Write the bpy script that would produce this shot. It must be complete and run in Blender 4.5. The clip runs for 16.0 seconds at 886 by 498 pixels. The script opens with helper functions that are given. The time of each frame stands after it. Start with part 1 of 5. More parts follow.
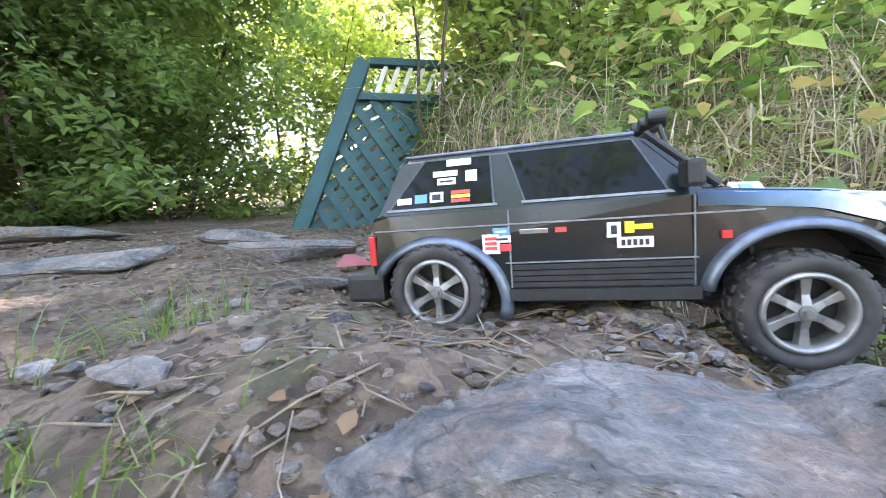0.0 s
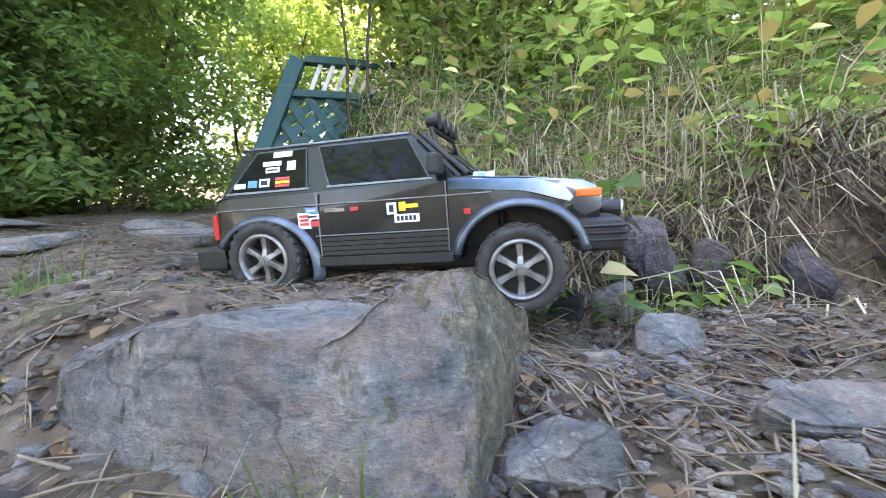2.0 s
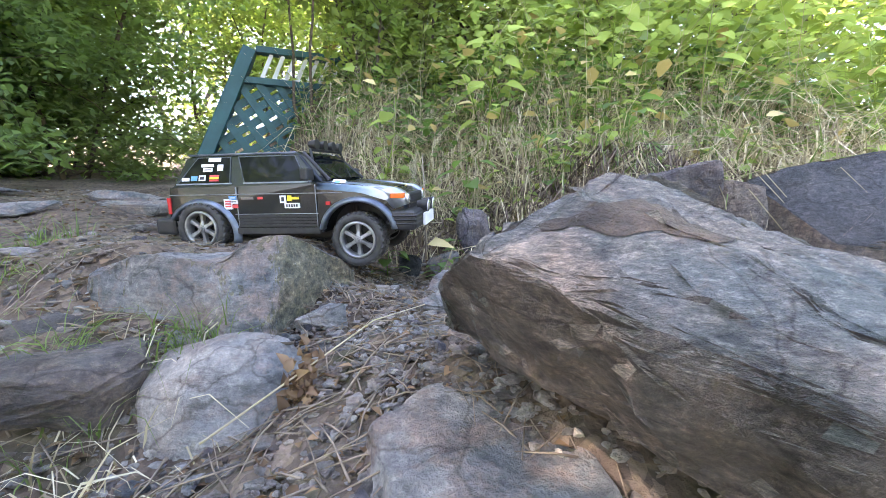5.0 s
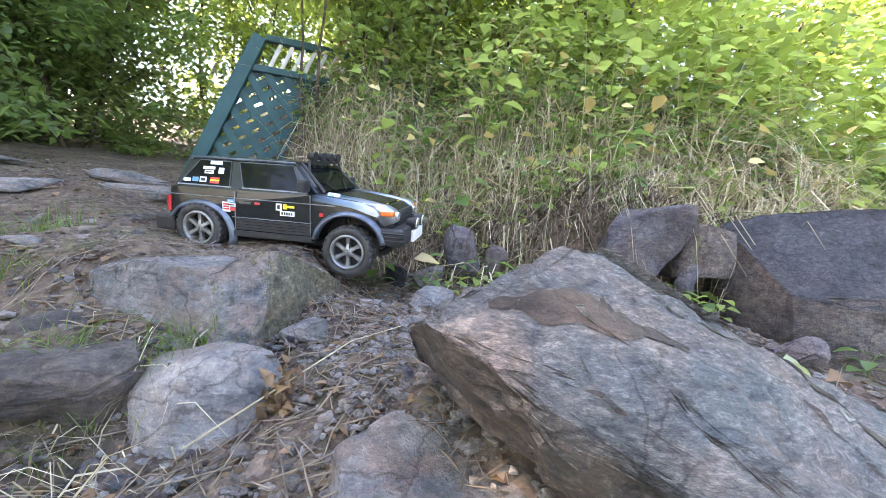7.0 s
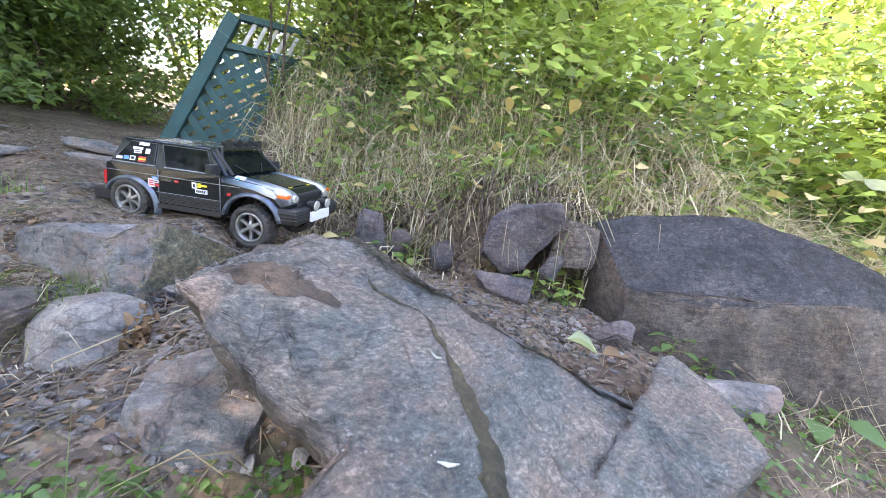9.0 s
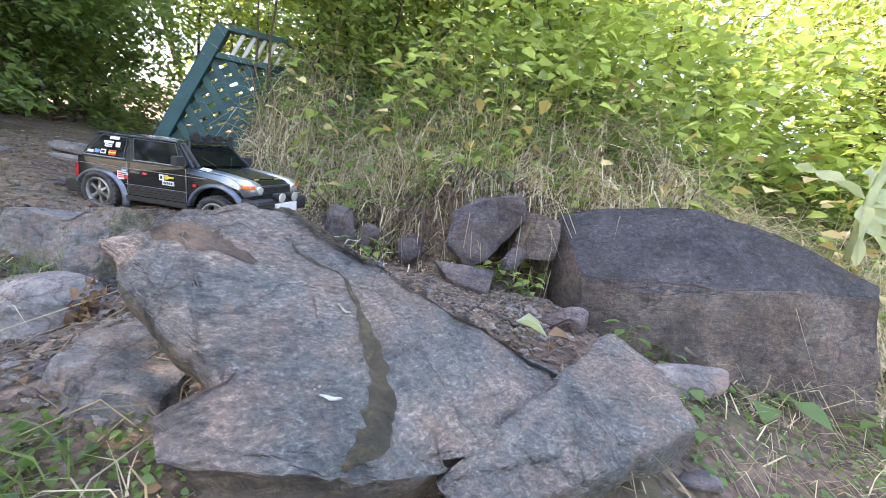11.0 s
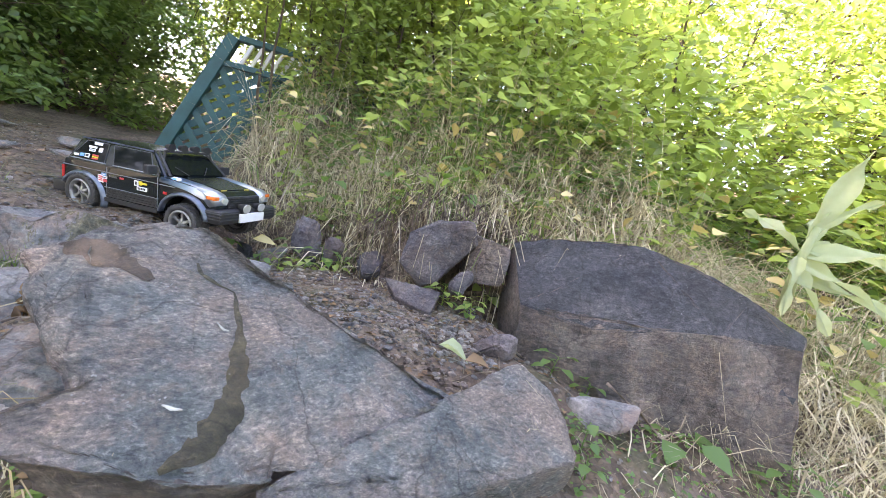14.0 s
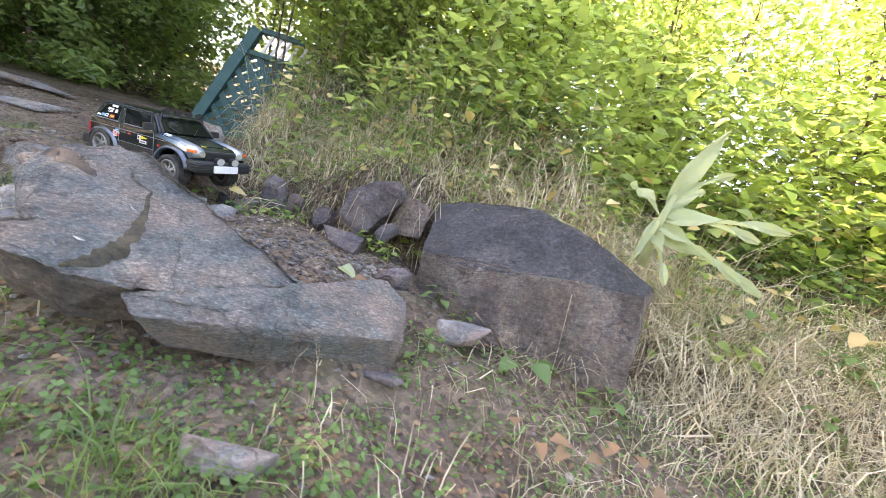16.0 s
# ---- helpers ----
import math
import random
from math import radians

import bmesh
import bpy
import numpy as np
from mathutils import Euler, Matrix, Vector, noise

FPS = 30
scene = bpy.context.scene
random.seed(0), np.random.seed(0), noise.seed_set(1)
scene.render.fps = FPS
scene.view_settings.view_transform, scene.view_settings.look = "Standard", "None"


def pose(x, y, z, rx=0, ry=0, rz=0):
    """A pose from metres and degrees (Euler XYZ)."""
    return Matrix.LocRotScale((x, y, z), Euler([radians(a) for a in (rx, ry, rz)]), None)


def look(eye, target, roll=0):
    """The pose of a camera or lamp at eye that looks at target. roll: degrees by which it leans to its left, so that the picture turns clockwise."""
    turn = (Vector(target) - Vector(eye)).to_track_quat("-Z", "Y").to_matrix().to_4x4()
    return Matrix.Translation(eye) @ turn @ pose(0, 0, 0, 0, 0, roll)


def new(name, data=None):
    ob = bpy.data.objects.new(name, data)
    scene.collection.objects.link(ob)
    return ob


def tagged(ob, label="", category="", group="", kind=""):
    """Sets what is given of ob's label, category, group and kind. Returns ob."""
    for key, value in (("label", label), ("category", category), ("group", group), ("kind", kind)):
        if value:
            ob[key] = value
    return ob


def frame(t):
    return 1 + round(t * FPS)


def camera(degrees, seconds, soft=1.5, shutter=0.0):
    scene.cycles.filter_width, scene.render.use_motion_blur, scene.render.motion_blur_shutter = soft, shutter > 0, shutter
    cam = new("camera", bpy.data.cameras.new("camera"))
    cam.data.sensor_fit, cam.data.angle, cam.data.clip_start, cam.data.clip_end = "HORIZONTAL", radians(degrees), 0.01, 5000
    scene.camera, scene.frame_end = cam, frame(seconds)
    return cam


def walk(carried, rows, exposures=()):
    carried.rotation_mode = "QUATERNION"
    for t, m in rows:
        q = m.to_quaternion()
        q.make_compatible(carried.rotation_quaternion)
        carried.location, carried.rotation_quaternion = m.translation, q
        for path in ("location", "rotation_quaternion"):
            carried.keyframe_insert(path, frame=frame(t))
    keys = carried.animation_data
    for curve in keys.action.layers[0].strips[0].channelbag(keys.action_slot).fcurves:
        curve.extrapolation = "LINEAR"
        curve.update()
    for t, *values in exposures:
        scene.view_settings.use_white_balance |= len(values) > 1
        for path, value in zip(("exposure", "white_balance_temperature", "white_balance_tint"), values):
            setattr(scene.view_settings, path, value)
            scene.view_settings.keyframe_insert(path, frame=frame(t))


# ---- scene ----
EXPOSURE = 3.35
cam = camera(96.0, 16.0, soft=0.85, shutter=0.25)
PATH = [
    (0, (0.0178, 0.0174, 0.2598), (0.2726, 2.0011, 0.2514), -2.29),
    (0.5, (0.0539, 0.0021, 0.2485), (0.3388, 1.9816, 0.2329), -2.56),
    (1, (0.0915, -0.0189, 0.2378), (0.3941, 1.9578, 0.2072), -3.00),
    (1.5, (0.1148, -0.042, 0.2331), (0.4806, 1.9242, 0.2235), -3.79),
    (2, (0.1404, -0.0751, 0.2354), (0.5249, 1.8875, 0.2082), -2.36),
    (2.5, (0.1598, -0.1038, 0.2248), (0.5623, 1.854, 0.1523), -2.53),
    (3, (0.165, -0.1373, 0.2149), (0.5666, 1.8196, 0.1185), -1.86),
    (3.5, (0.1706, -0.177, 0.2155), (0.5898, 1.7755, 0.1063), -1.83),
    (4, (0.1816, -0.2215, 0.2219), (0.6266, 1.7244, 0.097), -1.14),
    (4.5, (0.2147, -0.2842, 0.2339), (0.7135, 1.6481, 0.1022), -0.86),
    (4.7, (0.2274, -0.308, 0.2355), (0.743, 1.6195, 0.0977), -0.67),
    (7, (0.2359, -0.3536, 0.2796), (0.7878, 1.5603, 0.0994), 5.08),
    (7.5, (0.2522, -0.3708, 0.3014), (0.8472, 1.5265, 0.0863), 5.54),
    (8, (0.3081, -0.4127, 0.3497), (0.8928, 1.4798, 0.0729), 7.78),
    (8.5, (0.3661, -0.4546, 0.3484), (0.9166, 1.4431, 0.039), 8.36),
    (8.7, (0.3817, -0.478, 0.3329), (0.9213, 1.4241, 0.0314), 8.48),
    (10.8, (0.4499, -0.5319, 0.2933), (0.9696, 1.387, 0.0742), 8.05),
    (11, (0.4653, -0.5335, 0.2881), (0.9861, 1.3858, 0.0755), 8.28),
    (11.5, (0.4899, -0.5247, 0.2594), (1.0452, 1.3869, 0.0657), 8.64),
    (12, (0.5234, -0.5156, 0.2986), (1.122, 1.3832, 0.108), 4.98),
    (12.5, (0.5174, -0.5146, 0.3054), (1.1376, 1.3777, 0.1201), 4.98),
    (13, (0.4811, -0.5448, 0.331), (0.9993, 1.3787, 0.1524), 6.03),
    (13.5, (0.5083, -0.555, 0.29), (1.0003, 1.3736, 0.0934), 10.54),
    (14, (0.5679, -0.5878, 0.3353), (1.0147, 1.3529, 0.1509), 12.10),
    (14.5, (0.5792, -0.5955, 0.3333), (0.9863, 1.3528, 0.1379), 14.81),
    (15, (0.6132, -0.6265, 0.3076), (1.0078, 1.3229, 0.0984), 14.89),
    (15.5, (0.7024, -0.7059, 0.3167), (1.0273, 1.2541, 0.087), 14.14),
    (16, (0.8038, -0.7749, 0.3132), (1.0581, 1.1952, 0.0816), 15.42),
]
walk(cam, [(t, look(eye, target, roll)) for t, eye, target, roll in PATH], exposures=[(0, EXPOSURE + 0.7, 7000, 26), (1.2, EXPOSURE + 0.45, 7000, 26), (3.2, EXPOSURE + 0.48, 6900, 26), (4.5, EXPOSURE + 0.46, 6900, 27), (8.5, EXPOSURE + 0.43, 7000, 30), (11, EXPOSURE + 0.26, 7100, 31), (16, EXPOSURE + 0.27, 7500, 31)])

# ---------------------------------------------------------------- light
SUN_DIR = Vector((-0.64, 0.32, 0.72)).normalized()      # towards the sun
world = bpy.data.worlds.new("world")
scene.world = world
world.use_nodes = True
wt = world.node_tree
wt.nodes.clear()
w_out = wt.nodes.new("ShaderNodeOutputWorld")
w_bg = wt.nodes.new("ShaderNodeBackground")
w_sky = wt.nodes.new("ShaderNodeTexSky")
w_sky.sky_type = "NISHITA"
w_sky.sun_disc = False
w_sky.sun_elevation = math.asin(SUN_DIR.z)
w_sky.sun_rotation = math.atan2(SUN_DIR.x, SUN_DIR.y)
w_sky.air_density, w_sky.dust_density = 1.0, 1.5
w_bg.inputs["Strength"].default_value = 0.15
wt.links.new(w_sky.outputs[0], w_bg.inputs[0])
wt.links.new(w_bg.outputs[0], w_out.inputs[0])
sun = new("sun", bpy.data.lights.new("sun", "SUN"))
sun.data.energy, sun.data.angle, sun.data.color = 5.0, radians(0.6), (1.0, 0.92, 0.80)
sun.matrix_world = look((0, 0, 0), -SUN_DIR)


# ---------------------------------------------------------------- materials
def material(name):
    m = bpy.data.materials.new(name)
    m.use_nodes = True
    nt = m.node_tree
    nt.nodes.clear()
    out = nt.nodes.new("ShaderNodeOutputMaterial")
    sh = nt.nodes.new("ShaderNodeBsdfPrincipled")
    nt.links.new(sh.outputs[0], out.inputs[0])
    return m, nt, sh, out


def node(nt, kind, **values):
    n = nt.nodes.new(kind)
    for key, value in values.items():
        n.inputs[key].default_value = value
    return n


def ramp(nt, fac, stops):
    r = nt.nodes.new("ShaderNodeValToRGB")
    while len(r.color_ramp.elements) < len(stops):
        r.color_ramp.elements.new(0.5)
    for e, (at, c) in zip(r.color_ramp.elements, stops):
        e.position, e.color = at, (*c, 1)
    nt.links.new(fac, r.inputs[0])
    return r.outputs[0]


def mixed(nt, fac, a, b, mode="MIX"):
    m = nt.nodes.new("ShaderNodeMix")
    m.data_type, m.blend_type = "RGBA", mode
    for sock, v in ((0, fac), (6, a), (7, b)):
        if isinstance(v, (int, float)):
            m.inputs[sock].default_value = v
        elif isinstance(v, tuple):
            m.inputs[sock].default_value = (*v, 1)
        else:
            nt.links.new(v, m.inputs[sock])
    return m.outputs[2]


def place(nt, scale=1.0, rot=(0, 0, 0), size=(1, 1, 1)):
    tc = nt.nodes.new("ShaderNodeTexCoord")
    mp = nt.nodes.new("ShaderNodeMapping")
    mp.inputs["Scale"].default_value = [scale * v for v in size]
    mp.inputs["Rotation"].default_value = [radians(a) for a in rot]
    nt.links.new(tc.outputs["Object"], mp.inputs[0])
    return mp.outputs[0]


def fuzz(nt, at, scale, detail=6.0, rough=0.6):
    n = node(nt, "ShaderNodeTexNoise", Scale=scale, Detail=detail, Roughness=rough)
    nt.links.new(at, n.inputs["Vector"])
    return n.outputs[0]


def bumped(nt, sh, height, strength=0.5, dist=0.002):
    b = node(nt, "ShaderNodeBump", Strength=strength, Distance=dist)
    nt.links.new(height, b.inputs["Height"])
    nt.links.new(b.outputs[0], sh.inputs["Normal"])


def plain(name, colour, rough=0.5, metal=0.0, grain=0.0, coat=0.0, scale=60.0):
    m, nt, sh, _ = material(name)
    sh.inputs["Roughness"].default_value, sh.inputs["Metallic"].default_value = rough, metal
    sh.inputs["Coat Weight"].default_value = coat
    sh.inputs["Coat Roughness"].default_value = 0.08
    at = place(nt)
    n = fuzz(nt, at, scale)
    d = tuple(c * (1 - grain) for c in colour)
    e = tuple(min(1, c * (1 + grain)) for c in colour)
    nt.links.new(ramp(nt, n, [(0.3, d), (0.7, e)]), sh.inputs["Base Color"])
    if grain:
        bumped(nt, sh, n, 0.15, 0.001)
    return m


def rock_material(name, dark, mid, pale, rust=(0.30, 0.20, 0.13), band=(0, 0, 0), rusty=0.35, grain=260.0, salt=0.9, island=False, calm=False):
    """Streaked grey rock with speckles, rust-coloured patches and pale lichen spots."""
    m, nt, sh, _ = material(name)
    info = nt.nodes.new("ShaderNodeObjectInfo")
    tc = place(nt)
    off = nt.nodes.new("ShaderNodeVectorMath")
    nt.links.new(tc, off.inputs[0])
    sc = nt.nodes.new("ShaderNodeVectorMath")
    sc.operation = "SCALE"
    sc.inputs[0].default_value = (7.0, 3.0, 5.0)
    nt.links.new(info.outputs["Random"], sc.inputs["Scale"])
    nt.links.new(sc.outputs[0], off.inputs[1])
    at = off.outputs[0]
    big = fuzz(nt, at, 14.0, 8.0, 0.65)
    base = ramp(nt, big, [(0.36, dark), (0.5, mid), (0.62, pale)])
    st = nt.nodes.new("ShaderNodeMapping")
    st.inputs["Rotation"].default_value = [radians(a) for a in band]
    st.inputs["Scale"].default_value = (1, 1, 3.6)
    nt.links.new(at, st.inputs[0])
    streak = fuzz(nt, st.outputs[0], 36.0, 7.0, 0.75)
    base = mixed(nt, ramp(nt, streak, [(0.47, (0, 0, 0)), (0.66, (0.55, 0.55, 0.55))]), base, pale)
    base = mixed(nt, ramp(nt, streak, [(0.36, (0.7, 0.7, 0.7)), (0.46, (0, 0, 0))]), base, tuple(0.6 * v for v in dark))
    tone = fuzz(nt, at, 11.0, 7.0, 0.62)
    base = mixed(nt, 0.9, base, ramp(nt, tone, [(0.36, (0.50, 0.64, 0.68)), (0.45, (0.82, 0.93, 0.95)), (0.54, (1.06, 1.0, 0.95)), (0.63, (1.40, 1.16, 1.02))] if calm else [(0.35, (0.48, 0.55, 0.60)), (0.46, (0.82, 0.86, 0.88)), (0.55, (1.02, 1.0, 0.98)), (0.66, (1.35, 1.24, 1.15))]), "MULTIPLY")
    patch = fuzz(nt, at, 15.0, 7.0, 0.7)
    base = mixed(nt, ramp(nt, patch, [(0.47, (0, 0, 0)), (0.60, (min(1, rusty * 1.25),) * 3)]), base, rust)
    fine = fuzz(nt, at, grain, 4.0, 0.8)
    base = mixed(nt, 0.5, base, ramp(nt, fine, [(0.34, (0.42, 0.42, 0.44)), (0.5, (0.85, 0.85, 0.85)), (0.64, (1.12, 1.1, 1.08))]), "MULTIPLY")
    speck = node(nt, "ShaderNodeTexVoronoi", Scale=210.0)
    nt.links.new(at, speck.inputs["Vector"])
    blot = fuzz(nt, st.outputs[0] if calm else at, 150.0 if calm else 125.0, 5.0, 0.8)
    base = mixed(nt, salt, base, ramp(nt, blot, [(0.36, (0.34, 0.37, 0.40)), (0.47, (0.78, 0.80, 0.81)), (0.55, (1.06, 1.04, 1.0)), (0.63, (1.95, 1.86, 1.74))]), "MULTIPLY")
    pink = fuzz(nt, at, 60.0, 5.0, 0.7)
    base = mixed(nt, ramp(nt, pink, [(0.55, (0, 0, 0)), (0.66, (0.30, 0.30, 0.30))]), base, rust)
    lich = fuzz(nt, at, 18.0, 3.0)
    both = nt.nodes.new("ShaderNodeMath")
    both.operation = "MULTIPLY"
    nt.links.new(ramp(nt, speck.outputs["Distance"], [(0.16, (1, 1, 1)), (0.24, (0, 0, 0))]), both.inputs[0])
    nt.links.new(ramp(nt, lich, [(0.63, (0, 0, 0)), (0.72, (0.55, 0.55, 0.55))]), both.inputs[1])
    base = mixed(nt, both.outputs[0], base, (0.55, 0.56, 0.54))
    bend = nt.nodes.new("ShaderNodeVectorMath")
    warp = node(nt, "ShaderNodeTexNoise", Scale=16.0, Detail=4.0)
    nt.links.new(at, warp.inputs["Vector"])
    bend.operation = "MULTIPLY_ADD"
    nt.links.new(warp.outputs["Color"], bend.inputs[0])
    bend.inputs[1].default_value = (0.09, 0.09, 0.09)
    nt.links.new(at, bend.inputs[2])
    vein = node(nt, "ShaderNodeTexVoronoi", Scale=6.5)
    vein.feature = "DISTANCE_TO_EDGE"
    nt.links.new(bend.outputs[0], vein.inputs["Vector"])
    crack = ramp(nt, vein.outputs["Distance"], [(0.0, (0.35, 0.32, 0.30)), (0.012, (1, 1, 1))])
    base = mixed(nt, 0.7, base, crack, "MULTIPLY")
    if island:
        geo = nt.nodes.new("ShaderNodeNewGeometry")
        base = mixed(nt, 1.0, base, ramp(nt, geo.outputs["Random Per Island"], [(0.0, (0.42, 0.38, 0.36)), (0.4, (0.85, 0.82, 0.80)), (0.75, (1.0, 1.0, 1.02)), (1.0, (1.35, 1.32, 1.27))]), "MULTIPLY")
    nt.links.new(base, sh.inputs["Base Color"])
    sh.inputs["Roughness"].default_value = 0.72
    h = nt.nodes.new("ShaderNodeMath")
    h.operation = "MULTIPLY_ADD"
    nt.links.new(streak, h.inputs[0])
    h.inputs[1].default_value = 1.6
    nt.links.new(fine, h.inputs[2])
    h2 = nt.nodes.new("ShaderNodeMath")
    h2.operation = "MULTIPLY_ADD"
    nt.links.new(blot, h2.inputs[0])
    h2.inputs[1].default_value = 1.8
    nt.links.new(h.outputs[0], h2.inputs[2])
    bumped(nt, sh, h2.outputs[0], 0.9, 0.0050)
    return m


def leaf_material(name, dark, light, through_light, weight=0.45, rough=0.45):
    """Thin leaf: colour varies leaf by leaf; light passes through."""
    m, nt, sh, out = material(name)
    geo = nt.nodes.new("ShaderNodeNewGeometry")
    c = ramp(nt, geo.outputs["Random Per Island"], [(0.0, dark), (0.75, light), (1.0, tuple(min(1, v * 1.25) for v in light))])
    at = place(nt)
    n = fuzz(nt, at, 40.0, 4.0)
    c = mixed(nt, 0.5, c, ramp(nt, n, [(0.3, (0.55, 0.6, 0.5)), (0.7, (1, 1, 1))]), "MULTIPLY")
    nt.links.new(c, sh.inputs["Base Color"])
    sh.inputs["Roughness"].default_value = rough
    tr = node(nt, "ShaderNodeBsdfTranslucent")
    ct = mixed(nt, geo.outputs["Random Per Island"], tuple(v * 0.7 for v in through_light), through_light)
    nt.links.new(ct, tr.inputs["Color"])
    mx = node(nt, "ShaderNodeMixShader", Fac=weight)
    nt.links.new(sh.outputs[0], mx.inputs[1])
    nt.links.new(tr.outputs[0], mx.inputs[2])
    nt.links.new(mx.outputs[0], out.inputs[0])
    return m


def soil_material():
    m, nt, sh, _ = material("soil")
    at = place(nt)
    big = fuzz(nt, at, 5.0, 7.0, 0.65)
    c = ramp(nt, big, [(0.30, (0.080, 0.055, 0.038)), (0.5, (0.165, 0.120, 0.085)), (0.7, (0.27, 0.21, 0.16))])
    peb = node(nt, "ShaderNodeTexVoronoi", Scale=110.0)
    nt.links.new(at, peb.inputs["Vector"])
    grit = ramp(nt, peb.outputs["Color"], [(0.2, (0.35, 0.33, 0.32)), (0.8, (1.25, 1.2, 1.15))])
    c = mixed(nt, 0.8, c, grit, "MULTIPLY")
    litter = node(nt, "ShaderNodeTexVoronoi", Scale=38.0)
    lm = nt.nodes.new("ShaderNodeMapping")
    lm.inputs["Scale"].default_value = (1, 2.6, 1)
    lm.inputs["Rotation"].default_value = (0, 0, 0.6)
    nt.links.new(at, lm.inputs[0])
    nt.links.new(lm.outputs[0], litter.inputs["Vector"])
    c = mixed(nt, ramp(nt, litter.outputs["Distance"], [(0.18, (0.5, 0.5, 0.5)), (0.3, (0, 0, 0))]), c, (0.26, 0.19, 0.12))
    fine = fuzz(nt, at, 170.0, 5.0, 0.8)
    c = mixed(nt, 0.7, c, ramp(nt, fine, [(0.3, (0.45, 0.45, 0.45)), (0.7, (1.2, 1.2, 1.2))]), "MULTIPLY")
    moss = fuzz(nt, at, 7.0, 6.0, 0.7)
    c = mixed(nt, ramp(nt, moss, [(0.50, (0, 0, 0)), (0.64, (0.6, 0.6, 0.6))]), c, (0.062, 0.078, 0.028))
    nt.links.new(c, sh.inputs["Base Color"])
    sh.inputs["Roughness"].default_value = 0.95
    h = nt.nodes.new("ShaderNodeMath")
    h.operation = "MULTIPLY_ADD"
    nt.links.new(peb.outputs["Distance"], h.inputs[0])
    h.inputs[1].default_value = 1.0
    nt.links.new(fine, h.inputs[2])
    bumped(nt, sh, h.outputs[0], 0.8, 0.006)
    return m


SOIL = soil_material()
LICHEN = plain("pale_lichen", (0.33, 0.34, 0.31), 0.9, 0.0, 0.3, 0.0, 120.0)
HOLLOW_BROWN = rock_material("earth_stain", (0.040, 0.030, 0.022), (0.070, 0.052, 0.038), (0.11, 0.085, 0.064), (0.08, 0.058, 0.042), (10, 30, 0), 0.4, salt=0.6)
MOSS = rock_material("dark_moss", (0.034, 0.032, 0.018), (0.062, 0.056, 0.030), (0.10, 0.09, 0.052), (0.07, 0.055, 0.035), (0, 0, 0), 0.4, salt=0.6)
GREY_ROCK = rock_material("grey_rock", (0.12, 0.13, 0.135), (0.23, 0.228, 0.222), (0.38, 0.365, 0.345), (0.33, 0.235, 0.185), (20, 35, 0), 0.6, salt=0.4)
BLUE_ROCK = rock_material("blue_rock", (0.095, 0.108, 0.112), (0.175, 0.187, 0.187), (0.31, 0.305, 0.29), (0.25, 0.185, 0.145), (10, 30, 0), 0.5)
SLAB_ROCK = rock_material("slab_rock", (0.125, 0.135, 0.135), (0.185, 0.185, 0.178), (0.265, 0.255, 0.240), (0.24, 0.185, 0.150), (10, 30, 0), 0.45, grain=420.0, salt=0.85, calm=True)
# yellowish lichen tint that also paints in the light on the ledge's right face
LIT_LICHEN_ROCK = rock_material("lit_lichen_rock", (0.12, 0.11, 0.075), (0.20, 0.185, 0.125), (0.32, 0.30, 0.21), (0.24, 0.18, 0.11), (60, 0, 0), 0.4)
# slate-coloured rock, darkened further to stand for shade on the granite block's top
SHADE_DARK_ROCK = rock_material("shade_dark_rock", (0.028, 0.031, 0.036), (0.048, 0.052, 0.060), (0.080, 0.084, 0.090), (0.070, 0.064, 0.062), (0, 20, 10), 0.2)
PALE_ROCK = rock_material("pale_rock", (0.22, 0.21, 0.20), (0.33, 0.315, 0.30), (0.52, 0.49, 0.46), (0.40, 0.30, 0.24), (60, 0, 0), 0.35, salt=0.35)
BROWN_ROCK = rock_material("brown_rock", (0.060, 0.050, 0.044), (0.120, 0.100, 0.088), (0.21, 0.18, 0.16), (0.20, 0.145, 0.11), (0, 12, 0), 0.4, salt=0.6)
RED_ROCK = rock_material("purple_rock", (0.06, 0.053, 0.060), (0.115, 0.102, 0.112), (0.20, 0.18, 0.185), (0.20, 0.14, 0.11), (0, 60, 0), 0.3, salt=0.5)
PEBBLE = rock_material("pebble_rock", (0.14, 0.130, 0.120), (0.25, 0.235, 0.215), (0.40, 0.38, 0.35), (0.32, 0.215, 0.145), (0, 0, 0), 0.4, 300.0, 0.4, True)
# the next two leaf tones carry light: darker in shade, brighter in sun
LEAF_SHADED = leaf_material("shade_leaf", (0.055, 0.095, 0.032), (0.125, 0.195, 0.065), (0.34, 0.50, 0.13), 0.50)
LEAF_SUNLIT = leaf_material("sunny_leaf", (0.040, 0.085, 0.022), (0.21, 0.29, 0.075), (0.60, 0.76, 0.17), 0.48)
LEAF_WEED = leaf_material("weed_leaf", (0.045, 0.095, 0.028), (0.10, 0.19, 0.05), (0.26, 0.44, 0.08), 0.42)
LEAF_PALE = leaf_material("woolly_leaf", (0.30, 0.36, 0.20), (0.46, 0.52, 0.32), (0.60, 0.66, 0.30), 0.45, 0.8)
LEAF_YELLOW = leaf_material("yellow_leaf", (0.42, 0.31, 0.11), (0.64, 0.52, 0.24), (0.55, 0.42, 0.12), 0.35)
LEAF_DEAD = leaf_material("dead_leaf", (0.10, 0.055, 0.028), (0.26, 0.16, 0.085), (0.28, 0.17, 0.07), 0.2, 0.8)
GRASS_GREEN = leaf_material("green_grass", (0.055, 0.105, 0.025), (0.13, 0.20, 0.055), (0.30, 0.44, 0.09), 0.40)
GRASS_DRY = leaf_material("dry_grass", (0.22, 0.165, 0.10), (0.74, 0.66, 0.47), (0.60, 0.50, 0.28), 0.38, 0.7)
